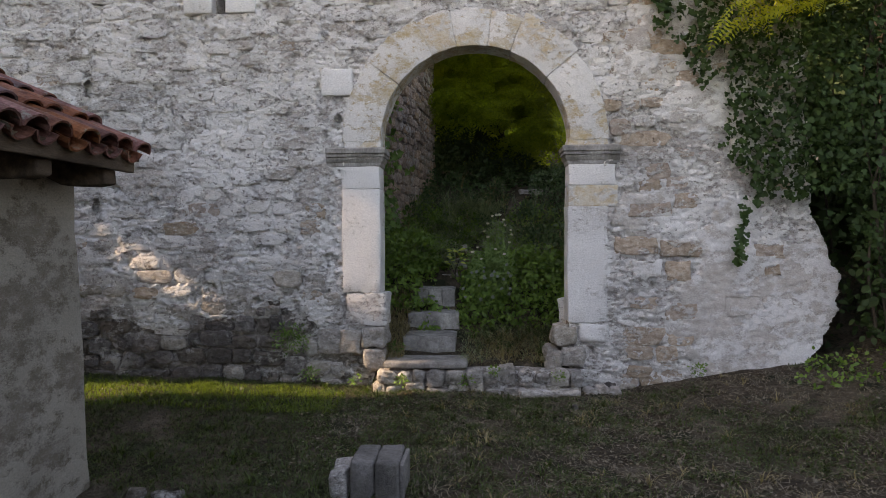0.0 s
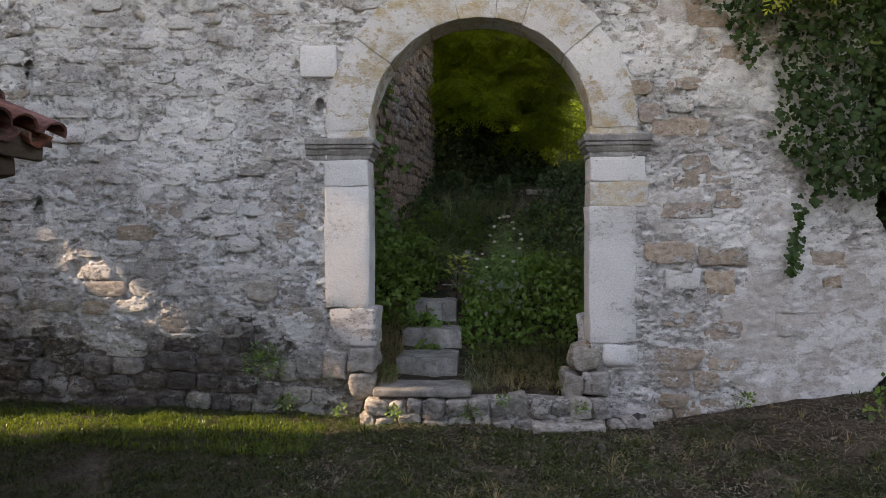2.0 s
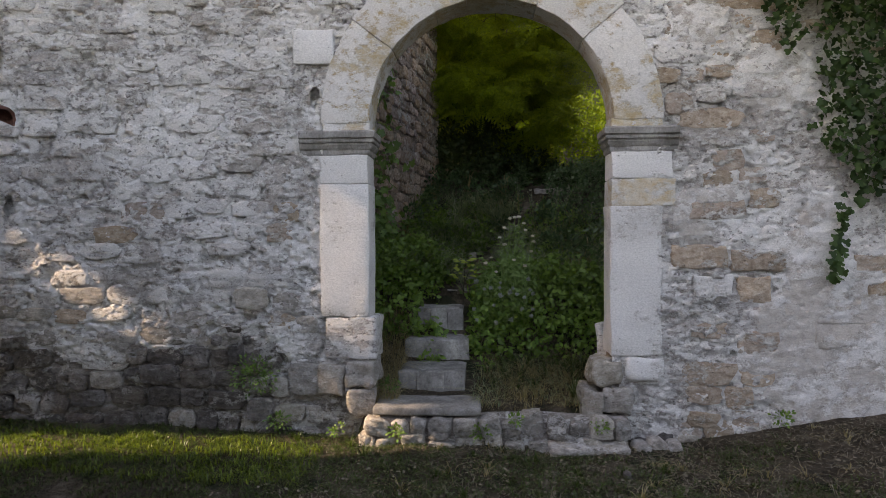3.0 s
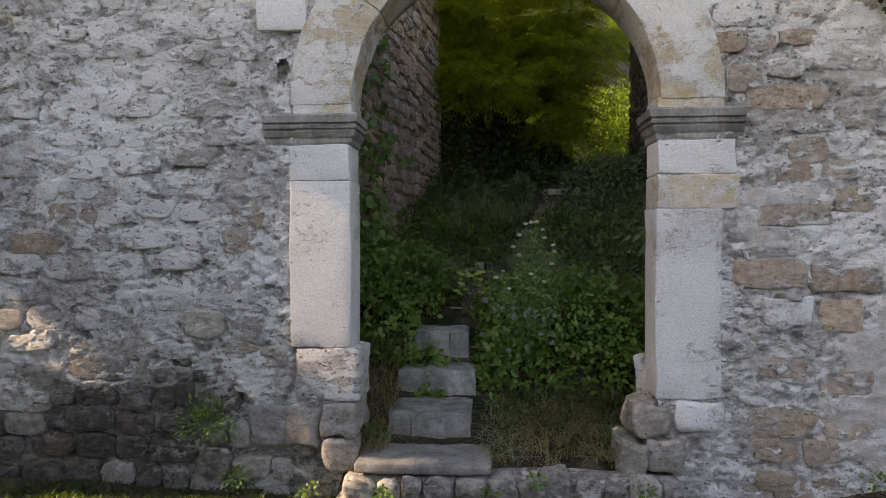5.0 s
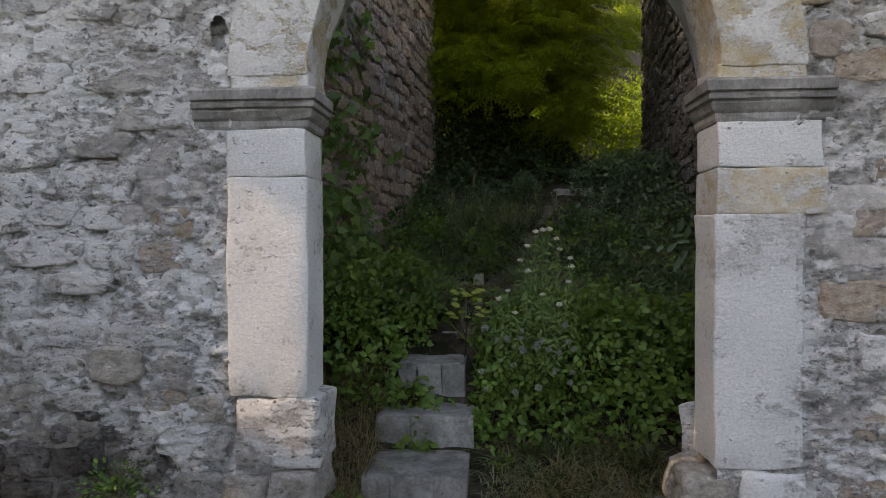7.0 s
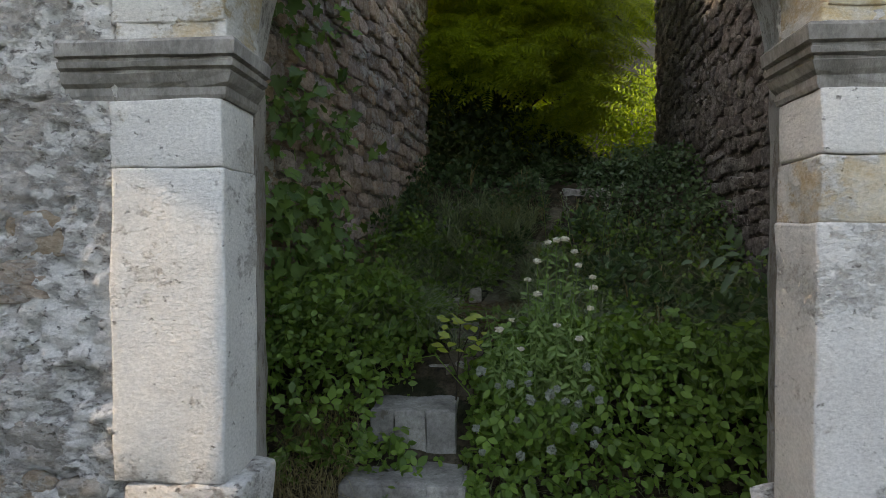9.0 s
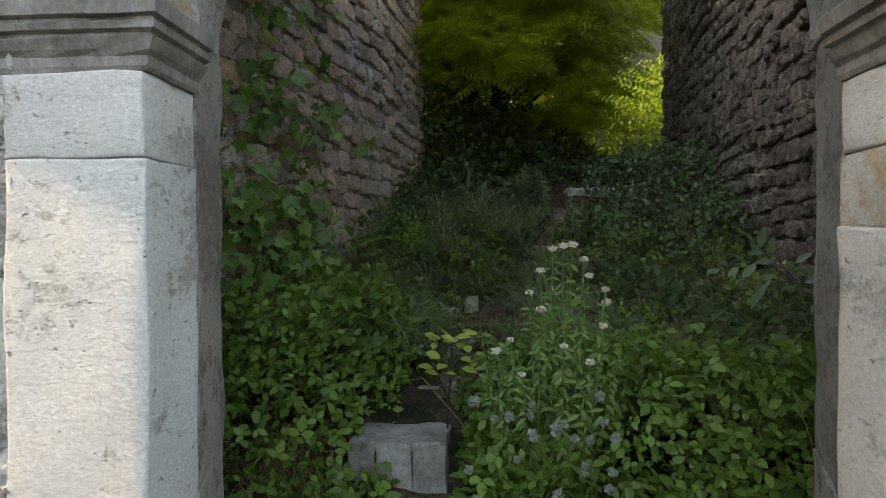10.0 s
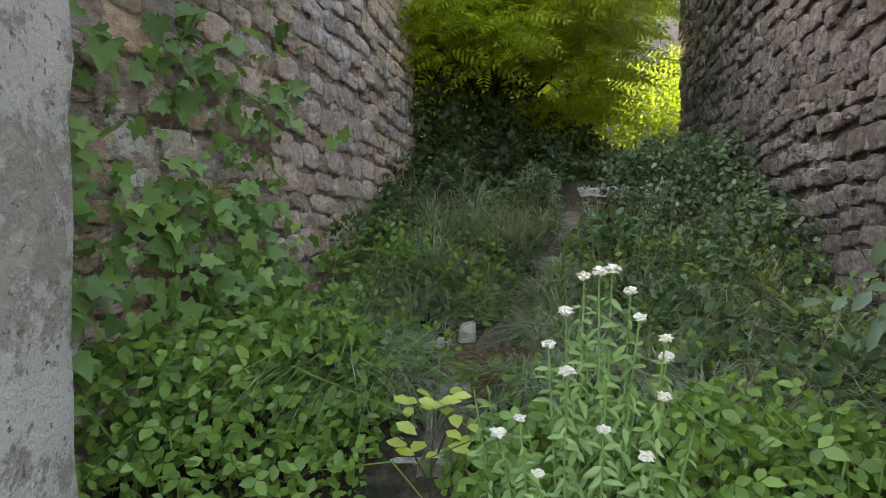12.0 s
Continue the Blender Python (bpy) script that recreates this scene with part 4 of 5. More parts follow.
def blades(name, pos, lean, length, width, mat, parent=None, label="", segs=4):
    """Arching grass blades."""
    pos, lean, length = np.asarray(pos), np.asarray(lean), np.asarray(length)
    n = len(pos)
    s = np.linspace(0, 1, segs + 1)
    side = unit(np.cross(lean + 1e-6, np.array((0, 0, 1.0))))
    mid = pos[:, None, :] + length[:, None, None] * (np.array((0, 0, 1.0)) * (s - 0.7 * s ** 3)[None, :, None] + lean[:, None, :] * (s ** 2)[None, :, None])
    w = width * (1 - s ** 1.5)[None, :, None] * side[:, None, :]
    v = np.stack([mid - w, mid + w], 2).reshape(n, -1, 3)
    f = []
    for k in range(segs):
        f += [(2 * k, 2 * k + 1, 2 * k + 3), (2 * k, 2 * k + 3, 2 * k + 2)]
    f = np.array(f)[None] + (np.arange(n) * 2 * (segs + 1))[:, None, None]
    return part(name, big_mesh(name, v.reshape(-1, 3), f.reshape(-1, 3)), mat, parent, label)


def tube(points, radii, sides=6, bm=None):
    bm = bm or bmesh.new()
    rings = []
    for i, p in enumerate(points):
        p = Vector(p)
        d = (Vector(points[min(i + 1, len(points) - 1)]) - Vector(points[max(i - 1, 0)])).normalized()
        a = d.orthogonal().normalized()
        b = d.cross(a)
        rings.append([bm.verts.new(p + radii[i] * (math.cos(t) * a + math.sin(t) * b)) for t in np.linspace(0, 2 * math.pi, sides, endpoint=False)])
    for r0, r1 in zip(rings[:-1], rings[1:]):
        for k in range(sides):
            bm.faces.new((r0[k], r0[(k + 1) % sides], r1[(k + 1) % sides], r1[k]))
    return bm


R = np.random.RandomState(7)


def rnd_dir(n, up=0.5):
    d = R.normal(size=(n, 3))
    d[:, 2] += up
    return unit(d)


def mass(xr, yr, top, n, shape, size, mat, name, parent=None, out=(0, -0.5, 0.8), sink=0.35, label=""):
    """A thicket of leaves between the ground and a top surface, thickest at its outside."""
    x, y = R.uniform(*xr, n), R.uniform(*yr, n)
    g, t = height(x, y), top(x, y)
    ok = t > g + 0.03
    x, y, g, t = x[ok], y[ok], g[ok], t[ok]
    n = len(x)
    z = t - (t - g) * R.uniform(0, 1, n) ** 2.0 * 0.95 + 0.03 * R.normal(size=n)
    up = unit(np.array(out) + 0.55 * R.normal(size=(n, 3)))
    along = unit(R.normal(size=(n, 3)) + np.array((0, -0.5, -0.3)))
    return leaves(name, shape, np.stack([x, y, z], 1), along, up, R.uniform(*size, n), mat, parent, label)


def stems(name, n, xr, yr, top, mat, parent):
    bm = bmesh.new()
    for _ in range(n):
        x, y = R.uniform(*xr), R.uniform(*yr)
        z0, z1 = float(height(x, y)), float(top(np.array(x), np.array(y)))
        if z1 < z0 + 0.1:
            continue
        dx, dy = R.normal() * 0.15, R.normal() * 0.15 - 0.05
        tube([(x, y, z0 - 0.03), (x + dx * 0.4, y + dy * 0.4, z0 + (z1 - z0) * 0.6), (x + dx, y + dy, z1), (x + dx * 2, y + dy * 2, z1 - 0.06)], [0.004, 0.0035, 0.003, 0.0015], 4, bm)
    return part(name, bm, mat, parent)


# the trodden path up the slope
m_path = material("trodden_earth", [(0.10, 0.08, 0.055), (0.17, 0.14, 0.105), (0.26, 0.22, 0.175)], 6, 40, bump=0.9, spots=(0.10, 0.09, 0.05), spot_scale=7, spot_at=0.58, distance=0.02)
rows = np.arange(1.45, 4.3, 0.05)
across = np.linspace(-1, 1, 9)
mid = lerp([(1, -0.3), (2.7, 0.0), (3.3, 0.3), (4.6, 0.75), (7, 1.2)], rows)
half = 0.075 + 0.07 * fbm(rows * 2.3, rows * 0 + 3, 95)
PX = mid[:, None] + half[:, None] * across[None, :] + 0.03 * fbm(np.repeat(rows[:, None], 9, 1) * 7, across[None, :] * 4 + rows[:, None] * 0, 96)
PY = np.repeat(rows[:, None], 9, 1)
PZ = height(PX, PY) + 0.022 * (1 - across[None, :] ** 4) - 0.012
ids = (np.arange(len(rows) - 1)[:, None] * 9 + np.arange(8)[None, :]).ravel()
tagged(part("path", big_mesh("path", np.stack([PX.ravel(), PY.ravel(), PZ.ravel()], 1), np.stack([ids, ids + 1, ids + 10, ids + 9], 1), True), m_path), "narrow trodden path of pale earth up the alley", "path", kind="structure")

# brambles on both sides of the steps
def bramble_top_e(x, y):
    d = np.clip((y - 0.72) / 0.35, 0, 1) * np.clip((x + 0.12 + 0.25 * np.clip((y - 1.35) / 0.2, 0, 1)) / 0.18, 0, 1) * np.clip((1.5 - y) / 0.3, 0, 1)
    return height(x, y) + (0.58 - 0.5 * np.clip(y - 1.0, 0, 1)) * np.sqrt(d) + 0.12 * fbm(x * 4, y * 4, 61)


def bramble_top_w(x, y):
    d = np.clip((y - 0.85) / 0.4, 0, 1) * np.clip((-0.58 - x + 0.22 * np.clip((y - 1.35) / 0.2, 0, 1)) / 0.2, 0, 1) * np.clip((2.1 - y) / 0.3, 0, 1)
    return height(x, y) + (0.52 - 0.25 * np.clip(y - 1.1, 0, 1)) * np.sqrt(d) + 0.12 * fbm(x * 4, y * 4, 62)


for nm, xr, yr, top, n in (("east", (-0.4, 1.6), (0.72, 1.6), bramble_top_e, 7000), ("west", (-1.4, -0.3), (0.5, 2.1), bramble_top_w, 5200)):
    b = thing("bramble", "dense green bramble thicket beside the stone steps", "bramble", (0, 0, 0), "brambles in the alley", "stuff")
    mass(xr, yr, top, n, OVATE, (0.03, 0.062), l_bramble, "foliage", b)
    mass(xr, yr, top, n // 5, TREFOIL, (0.065, 0.115), l_bramble, "leaf_sprays", b)
    stems("stems", 60, xr, (yr[0] + 0.2, yr[1] - 0.2), top, l_bramble, b)

# low plants, nettles and shrubs up the slope
def low_top(x, y):
    return height(x, y) + 0.10 + 0.10 * fbm(x * 3, y * 3, 63) - 0.26 * np.exp(-((x - lerp([(1, -0.3), (2.7, 0.0), (3.3, 0.3), (4.6, 0.75), (7, 1.2)], y)) / 0.15) ** 2) - 0.4 * np.exp(-((x + 0.06) ** 2 + (y - 2.38) ** 2) / 0.07)


mass((-0.75, -0.42), (1.28, 2.0), lambda x, y: height(x, y) + 0.16 + 0.12 * fbm(x * 5, y * 5, 68), 900, OVATE, (0.026, 0.055), l_bramble, "low_sprigs", b)
cover = thing("ground_cover", "low leafy weeds covering the alley slope", "weeds", (0, 0, 0), kind="stuff")
mass((-1.3, 2.2), (1.7, 5.6), low_top, 5000, OVATE, (0.03, 0.06), l_shrub, "foliage", cover)
mass((-1.0, 1.9), (1.6, 3.7), lambda x, y: low_top(x, y) + 0.12, 3600, OVATE, (0.03, 0.06), l_bramble, "fresh_foliage", cover)


def shrub_top(x, y):
    return height(x, y) + (0.36 + 0.25 * fbm(x * 2.5, y * 2.5, 64)) * np.sqrt(np.clip((x - 0.62 - 0.05 * y) / 0.4, 0, 1)) * np.clip((y - 2.7) / 0.5, 0, 1) * np.clip((5.8 - y) / 0.8, 0, 1)


shrub = thing("shrub", "dark green leafy shrub along the foot of the alley wall", "shrub", (0, 0, 0), kind="stuff")
mass((0.6, 2.2), (2.2, 5.8), shrub_top, 8000, OVATE, (0.026, 0.06), l_shrub, "foliage", shrub)
mass((0.6, 2.0), (2.4, 4.6), shrub_top, 900, OVATE, (0.03, 0.06), l_elder, "pale_foliage", shrub)
stems("stems", 50, (0.8, 1.9), (2.6, 5.0), shrub_top, m_bark, shrub)

# long grass in the alley
def grass(name, n, xr, yr, ln, mat, label, lean=0.45, width=0.0035, keep_fn=None, segs=4):
    x, y = R.uniform(*xr, n), R.uniform(*yr, n)
    if keep_fn is not None:
        k = keep_fn(x, y)
        x, y = x[k], y[k]
    n = len(x)
    z = height(x, y) - 0.005
    d = np.stack([R.normal(size=n), R.normal(size=n) - 0.3, np.zeros(n)], 1) * lean
    ob = blades(name, np.stack([x, y, z], 1), d, R.uniform(*ln, n), width, mat, segs=segs)
    return tagged(ob, label, "grass", kind="stuff")


off_path = lambda x, y: (np.abs(x - lerp([(1, -0.3), (2.7, 0.0), (3.3, 0.3), (4.6, 0.75), (7, 1.2)], y)) > 0.06 + 0.11 * R.rand(len(x))) & ((x + 0.06) ** 2 + (y - 2.36) ** 2 > 0.085) & (fbm(x * 2, y * 2, 65) > -0.3)


def tussocks(n, per, xr, yr, ln, mat, label, width, keep_fn=None, spread=0.045, lean=1.15):
    """Clumps of arching grass, each fanning out from its root."""
    x, y = R.uniform(*xr, n), R.uniform(*yr, n)
    if keep_fn is not None:
        k = keep_fn(x, y)
        x, y = x[k], y[k]
    n = len(x)
    scale = np.repeat(0.45 + 1.05 * R.rand(n) ** 1.4, per)
    a = R.uniform(0, 2 * math.pi, n * per)
    out = np.stack([np.cos(a), np.sin(a) - 0.25, np.zeros(n * per)], 1)
    rad = R.rand(n * per)
    px, py = np.repeat(x, per) + out[:, 0] * rad * spread, np.repeat(y, per) + out[:, 1] * rad * spread
    ob = blades("grass_tussocks", np.stack([px, py, height(px, py) - 0.005], 1), out * (lean * (0.25 + rad))[:, None], scale * R.uniform(*ln, n * per), width, mat, segs=5)
    return tagged(ob, label, "grass", kind="stuff")


tussocks(210, 60, (-1.1, 0.6), (1.75, 4.0), (0.2, 0.48), l_grass, "clumps of long arching grass on the alley slope", 0.005, off_path)
tussocks(170, 60, (0.15, 1.75), (1.35, 3.4), (0.16, 0.42), l_grass, "clumps of long arching grass on the alley slope", 0.0048, off_path)
grass("long_grass", 1800, (-1.1, 0.7), (1.8, 4.4), (0.12, 0.35), l_grass, "long arching grass on the alley slope", 0.65, 0.004, keep_fn=off_path)
grass("long_grass", 2200, (0.2, 1.78), (1.3, 3.3), (0.12, 0.32), l_grass, "long arching grass on the alley slope", 0.6, 0.004, keep_fn=off_path)
tussocks(70, 9, (-1.05, 1.6), (1.6, 4.6), (0.35, 0.62), l_dry, "dry straw-coloured seed stalks among the green", 0.0036, off_path, 0.05, 0.55)


def weed_domes(n, xr, yr, mat, shape, size, per=70):
    """Leafy weeds of several heights, each a loose dome on the slope."""
    x, y = R.uniform(*xr, n), R.uniform(*yr, n)
    k = off_path(x, y)
    x, y = x[k], y[k]
    n = len(x)
    r = np.repeat(0.06 + 0.10 * R.rand(n), per)
    tall = np.repeat(0.12 + 0.26 * R.rand(n) ** 1.5, per)
    d = rnd_dir(n * per, 0.3)
    d[:, 2] = np.abs(d[:, 2])
    px, py = np.repeat(x, per) + d[:, 0] * r, np.repeat(y, per) + d[:, 1] * r
    pz = height(px, py) + tall * (0.25 + 0.75 * d[:, 2])
    ob = leaves("slope_weeds", shape, np.stack([px, py, pz], 1), unit(d + np.array((0, -0.3, -0.35)) + 0.3 * R.normal(size=d.shape)), unit(np.array((0, -0.5, 0.9)) + 0.45 * R.normal(size=d.shape)), R.uniform(*size, n * per), mat)
    return tagged(ob, "leafy green weeds in clumps on the alley slope", "weeds", kind="stuff")


weed_domes(48, (-1.05, 0.1), (1.75, 3.3), l_bramble, OVATE, (0.03, 0.06))
weed_domes(70, (-0.9, 0.6), (3.2, 5.4), l_shrub, OVATE, (0.03, 0.06))
weed_domes(34, (-0.9, 1.7), (1.7, 3.8), l_herb, OVATE, (0.025, 0.05))
weed_domes(50, (0.45, 1.75), (1.5, 3.4), l_shrub, OVATE, (0.04, 0.075))
grass("dry_grass", 1500, (-0.25, 0.2), (1.95, 2.5), (0.06, 0.22), l_rust, "brown dead grass on the path", 0.8, 0.003)
grass("dry_grass", 1300, (-0.05, 0.85), (0.02, 0.85), (0.05, 0.17), l_dry, "dry yellow grass beside the steps", 1.6, 0.0028, lambda x, y: fbm(x * 4, y * 4, 73) > -0.05)
grass("short_grass", 1100, (-0.1, 0.85), (0.04, 0.95), (0.05, 0.16), l_grass, "green grass tufts beside the steps", 1.2, 0.0035, lambda x, y: fbm(x * 4 + 3, y * 4, 74) > 0.0)
tussocks(30, 26, (0.0, 0.85), (0.1, 0.95), (0.10, 0.24), l_turf, "green tufts of grass beside the steps", 0.0042, None, 0.04, 0.9)
tussocks(16, 24, (0.05, 0.75), (0.1, 0.6), (0.10, 0.22), l_dry, "dry tufts of grass beside the steps", 0.003, None, 0.05, 1.3)
grass("dry_grass", 1600, (-1.0, -0.66), (0.05, 1.15), (0.08, 0.28), l_dry, "brown dead grass against the jamb", 0.8, 0.0025)
clear = lambda x, y: (y < -0.02) & ~((x > -0.9) & (x < 1.0) & (y > -0.2)) & ~((x < sx + 0.05) & (y < sy + 0.05))
patch = lambda x, y: fbm(x * 1.3 + 3, y * 1.6, 66) + 0.7 * fbm(x * 4.5, y * 5.5, 69)
turf = lambda x, y: clear(x, y) & (patch(x, y) > np.where(x < -0.2, -0.38, 0.0 + 0.12 * np.clip(x - 0.5, 0, 2)) - 0.3 * R.rand(len(x)) ** 2)
bare = lambda x, y: clear(x, y) & (patch(x, y) < np.where(x < -0.4, -0.25, 0.22) + 0.3 * R.rand(len(x)) ** 2)
grass("turf", 86000, (-3.9, 4.6), (-3.6, -0.02), (0.025, 0.075), l_turf, "short mown grass of the yard", 0.8, 0.0035, turf, 2)
grass("turf", 16000, (-1.2, 4.6), (-3.4, -0.02), (0.025, 0.075), l_litter, "dry yellowed grass of the yard", 1.3, 0.003, bare, 2)
# Taller blades whose brighter colour carries the light of the sun strip.
grass("turf", 4500, (-3.9, -1.1), (-0.95, -0.25), (0.05, 0.11), l_sunstrip, "fresh taller grass along the foot of the wall, brightened for the sun strip", 0.6, 0.004, lambda x, y: clear(x, y) & (fbm(x * 3, y * 5, 75) > -0.25), 3)
tussocks(420, 16, (-3.6, 4.4), (-3.4, -0.1), (0.05, 0.12), l_turf, "small tufts of grass standing out of the yard", 0.0034, turf, 0.035, 1.0)
tussocks(170, 14, (-0.6, 4.4), (-3.2, -0.1), (0.05, 0.12), l_dry, "small tufts of dry straw in the yard", 0.0026, bare, 0.04, 1.4)
def clump(x, y, z, r, n, mat, label, size=(0.014, 0.032)):
    """A small weed: a rosette of leaves round its root."""
    d = rnd_dir(n, 0.5)
    p = d * R.uniform(0.2, 1.0, (n, 1)) * np.array((r, r * 0.6, r * 0.8))
    w = thing("weed", label, "weed", (x, y, z), "weeds at the wall")
    leaves("foliage", OVATE, p, unit(d + np.array((0, -0.3, -0.2))), unit(np.array((0, -0.6, 0.8)) + 0.4 * R.normal(size=(n, 3))), R.uniform(*size, n), mat, w)


for x, y, z, r, n in ((-1.68, -0.06, 0.44, 0.2, 420), (-1.5, -0.08, 0.12, 0.1, 90), (-1.05, -0.14, 0.08, 0.07, 50), (-0.62, -0.24, 0.1, 0.07, 60), (-0.05, -0.22, 0.1, 0.08, 60), (0.2, -0.2, 0.2, 0.06, 45), (-0.74, 0.2, 0.32, 0.09, 90), (0.78, -0.2, 0.14, 0.08, 60), (0.0, 0.55, 0.42, 0.08, 80), (2.0, -0.14, 0.2, 0.09, 60), (-0.1, 0.72, 0.6, 0.05, 40)):
    clump(x, y, z, r, n, l_vine if n > 80 else l_bramble, "small green weed growing from the stones")
n = 9000
x, y = R.uniform(-1.6, 4.4, n), R.uniform(-3.2, -0.1, n)
k = fbm(x * 1.1, y * 1.1, 67) + 0.25 * np.clip(x - 0.5, -0.5, 1) > 0.0
x, y = x[k], y[k]
n = len(x)
tagged(leaves("leaf_litter", OVATE, np.stack([x, y, height(x, y) + 0.012], 1), R.normal(size=(n, 3)) * np.array((1, 1, 0.2)), unit(np.array((0, 0, 1.0)) + 0.4 * R.normal(size=(n, 3))), R.uniform(0.012, 0.032, n), l_litter), "dry fallen leaves scattered on the yard", "leaves", kind="stuff")

R = np.random.RandomState(37)
# flowering herb
herb = thing("flowering_herb", "tall herb with white flower clusters beside the steps", "wild flower", (0.2, 0.95, 0.5))
heads = [(0.21, 0.90, 1.60), (0.25, 0.93, 1.61), (0.285, 0.95, 1.615), (0.16, 0.86, 1.52), (0.12, 0.88, 1.44), (0.33, 0.95, 1.56), (0.40, 0.9, 1.45), (0.41, 0.93, 1.40), (0.385, 0.86, 1.32), (0.16, 0.85, 1.38), (0.34, 0.9, 1.5), (0.05, 0.85, 1.27), (0.24, 0.83, 1.25), (0.0, 0.9, 1.22), (0.33, 0.8, 1.2), (0.09, 0.82, 1.15)]
lp, ld, lu, ls = [], [], [], []
rr = random.Random(12)
tips = heads + [(rr.uniform(-0.08, 0.5), rr.uniform(0.82, 1.05), rr.uniform(0.95, 1.32)) for _ in range(16)] + [(0.25 + rr.uniform(-0.1, 0.1), rr.uniform(0.88, 1.0), rr.uniform(1.25, 1.5)) for _ in range(8)]
for hx, hy, hz in tips:
    bx, by = 0.2 + 0.4 * (hx - 0.2) + rr.uniform(-0.04, 0.04), 1.0 + rr.uniform(-0.05, 0.06)
    bz = 0.55
    pts = [(bx - 0.2, by - 0.95, bz - 0.5), (bx * 0.4 + hx * 0.6 - 0.2, (by + hy) / 2 - 0.95, (bz + hz) / 2 - 0.5), (hx - 0.2, hy - 0.95, hz - 0.5)]
    part("stem", tube(pts, [0.005, 0.004, 0.0022], 5), l_herb, herb)
    for k in range(24):
        s = 0.22 + 0.74 * k / 24
        p = np.array(pts[0]) * (1 - s) + np.array(pts[2]) * s
        q = rr.uniform(0, 6.28)
        for w in (0, math.pi):
            lp.append(p)
            ld.append((math.cos(q + w), math.sin(q + w) - 0.2, rr.uniform(-1.3, 0.5)))
            lu.append((rr.uniform(-0.8, 0.8), -0.75 + rr.uniform(-0.6, 0.6), 0.75))
            ls.append(rr.uniform(0.035, 0.08) * (1.2 - 0.62 * s))
leaves("foliage", (OVATE[0] * np.array((0.55, 1, 1.5)), OVATE[1]), lp, ld, lu, ls, l_herb, herb)
def floret_head(at, r, flat, seed):
    """A flower or seed head: one lumpy, spiky cushion of tiny florets."""
    bm = bmesh.new()
    bmesh.ops.create_icosphere(bm, subdivisions=3, radius=1.0)
    q = random.Random(seed)
    for v in bm.verts:
        k = r * (0.72 + 0.5 * noise.noise(v.co * 2.2 + Vector((seed * 1.7, 0, 0))) + q.uniform(-0.2, 0.28))
        v.co = Vector((v.co.x * k * 1.25, v.co.y * k * 1.25, v.co.z * k * flat))
    bm.transform(Matrix.Translation(at))
    return bm


for k, (hx, hy, hz) in enumerate(heads):
    part("flower_head", floret_head((hx - 0.2, hy - 0.95, hz - 0.5), rr.uniform(0.013, 0.019), 0.8, k), l_flower, herb, "white flower cluster")
# greyish seed heads low on the herb
for k in range(22):
    at = (R.uniform(-0.3, 0.2), R.uniform(-0.32, -0.2), R.uniform(0.22, 0.6))
    part("seed_head", floret_head(at, R.uniform(0.010, 0.02), 1.2, 50 + k), l_pale, herb, "greyish withered seed head")

# tall weeds with pale plumes on the slope
for x, y, tall, lean in ((0.62, 3.15, 0.62, -0.12), (0.78, 3.0, 0.68, 0.10), (0.92, 3.3, 0.6, 0.16), (0.45, 3.6, 0.55, -0.08), (-0.45, 2.9, 0.5, 0.1), (1.2, 2.9, 0.55, 0.05)):
    z = float(height(x, y))
    plume = thing("plume_weed", "tall slender weed with a pale seed plume", "weed", (x, y, z - 0.02), "plumed weeds")
    way = np.array((lean, -0.08, 1.0))
    part("stem", tube([(0, 0, 0), tuple(way * tall * 0.6), tuple(way * tall + np.array((lean * 0.3, 0, 0)))], [0.004, 0.003, 0.0015], 5), l_herb, plume)
    m = 34
    q = R.uniform(0.12, 0.95, m)
    a = R.uniform(0, 6.28, m)
    out_way = np.stack([np.cos(a), np.sin(a) - 0.3, R.uniform(-0.3, 0.5, m)], 1)
    tagged(leaves("foliage", (OVATE[0] * np.array((0.6, 1, 1)), OVATE[1]), q[:, None] * way * tall, out_way, np.tile((0, -0.7, 0.8), (m, 1)), 0.09 - 0.05 * q, l_shrub, plume), kind="stuff")
    m = 60
    q = R.uniform(0.72, 1.04, m)
    tagged(leaves("plume", OVATE, q[:, None] * way * tall + 0.012 * R.normal(size=(m, 3)), R.normal(size=(m, 3)) + np.array((0, 0, 0.8)), R.normal(size=(m, 3)), R.uniform(0.012, 0.024, m), l_pale, plume, "pale feathery seed plume"), kind="stuff")

# sapling with yellow-green leaves, and an elder sprig
sap = thing("sapling", "young sapling with yellow-green leaves beside the path", "sapling", (-0.2, 1.2, 0.8))
bm = tube([(-0.02, 0.1, -0.2), (0.0, 0.03, 0.15), (0.02, -0.03, 0.44)], [0.005, 0.004, 0.002], 5)
tube([(0.0, 0.03, 0.15), (-0.06, -0.02, 0.3), (-0.14, -0.05, 0.36)], [0.004, 0.003, 0.0015], 5, bm)
tube([(0.0, 0.03, 0.2), (0.05, -0.03, 0.33), (0.09, -0.05, 0.36)], [0.004, 0.003, 0.0015], 5, bm)
part("stem", bm, m_bark, sap)
n = 22
a = R.uniform(0, 6.28, n)
p = np.stack([R.uniform(-0.10, 0.13, n), 0.03 * np.sin(a) - 0.05, R.uniform(0.27, 0.46, n)], 1)
leaves("foliage", OVATE, p, np.stack([np.cos(a), np.sin(a) - 0.4, R.uniform(-0.5, 0.3, n)], 1), np.tile((0, -0.5, 1.0), (n, 1)), R.uniform(0.05, 0.075, n), l_sapling, sap)
elder = thing("elder_sprig", "pale green elder sprig with large compound leaves", "elder", (1.3, 1.45, 1.1))
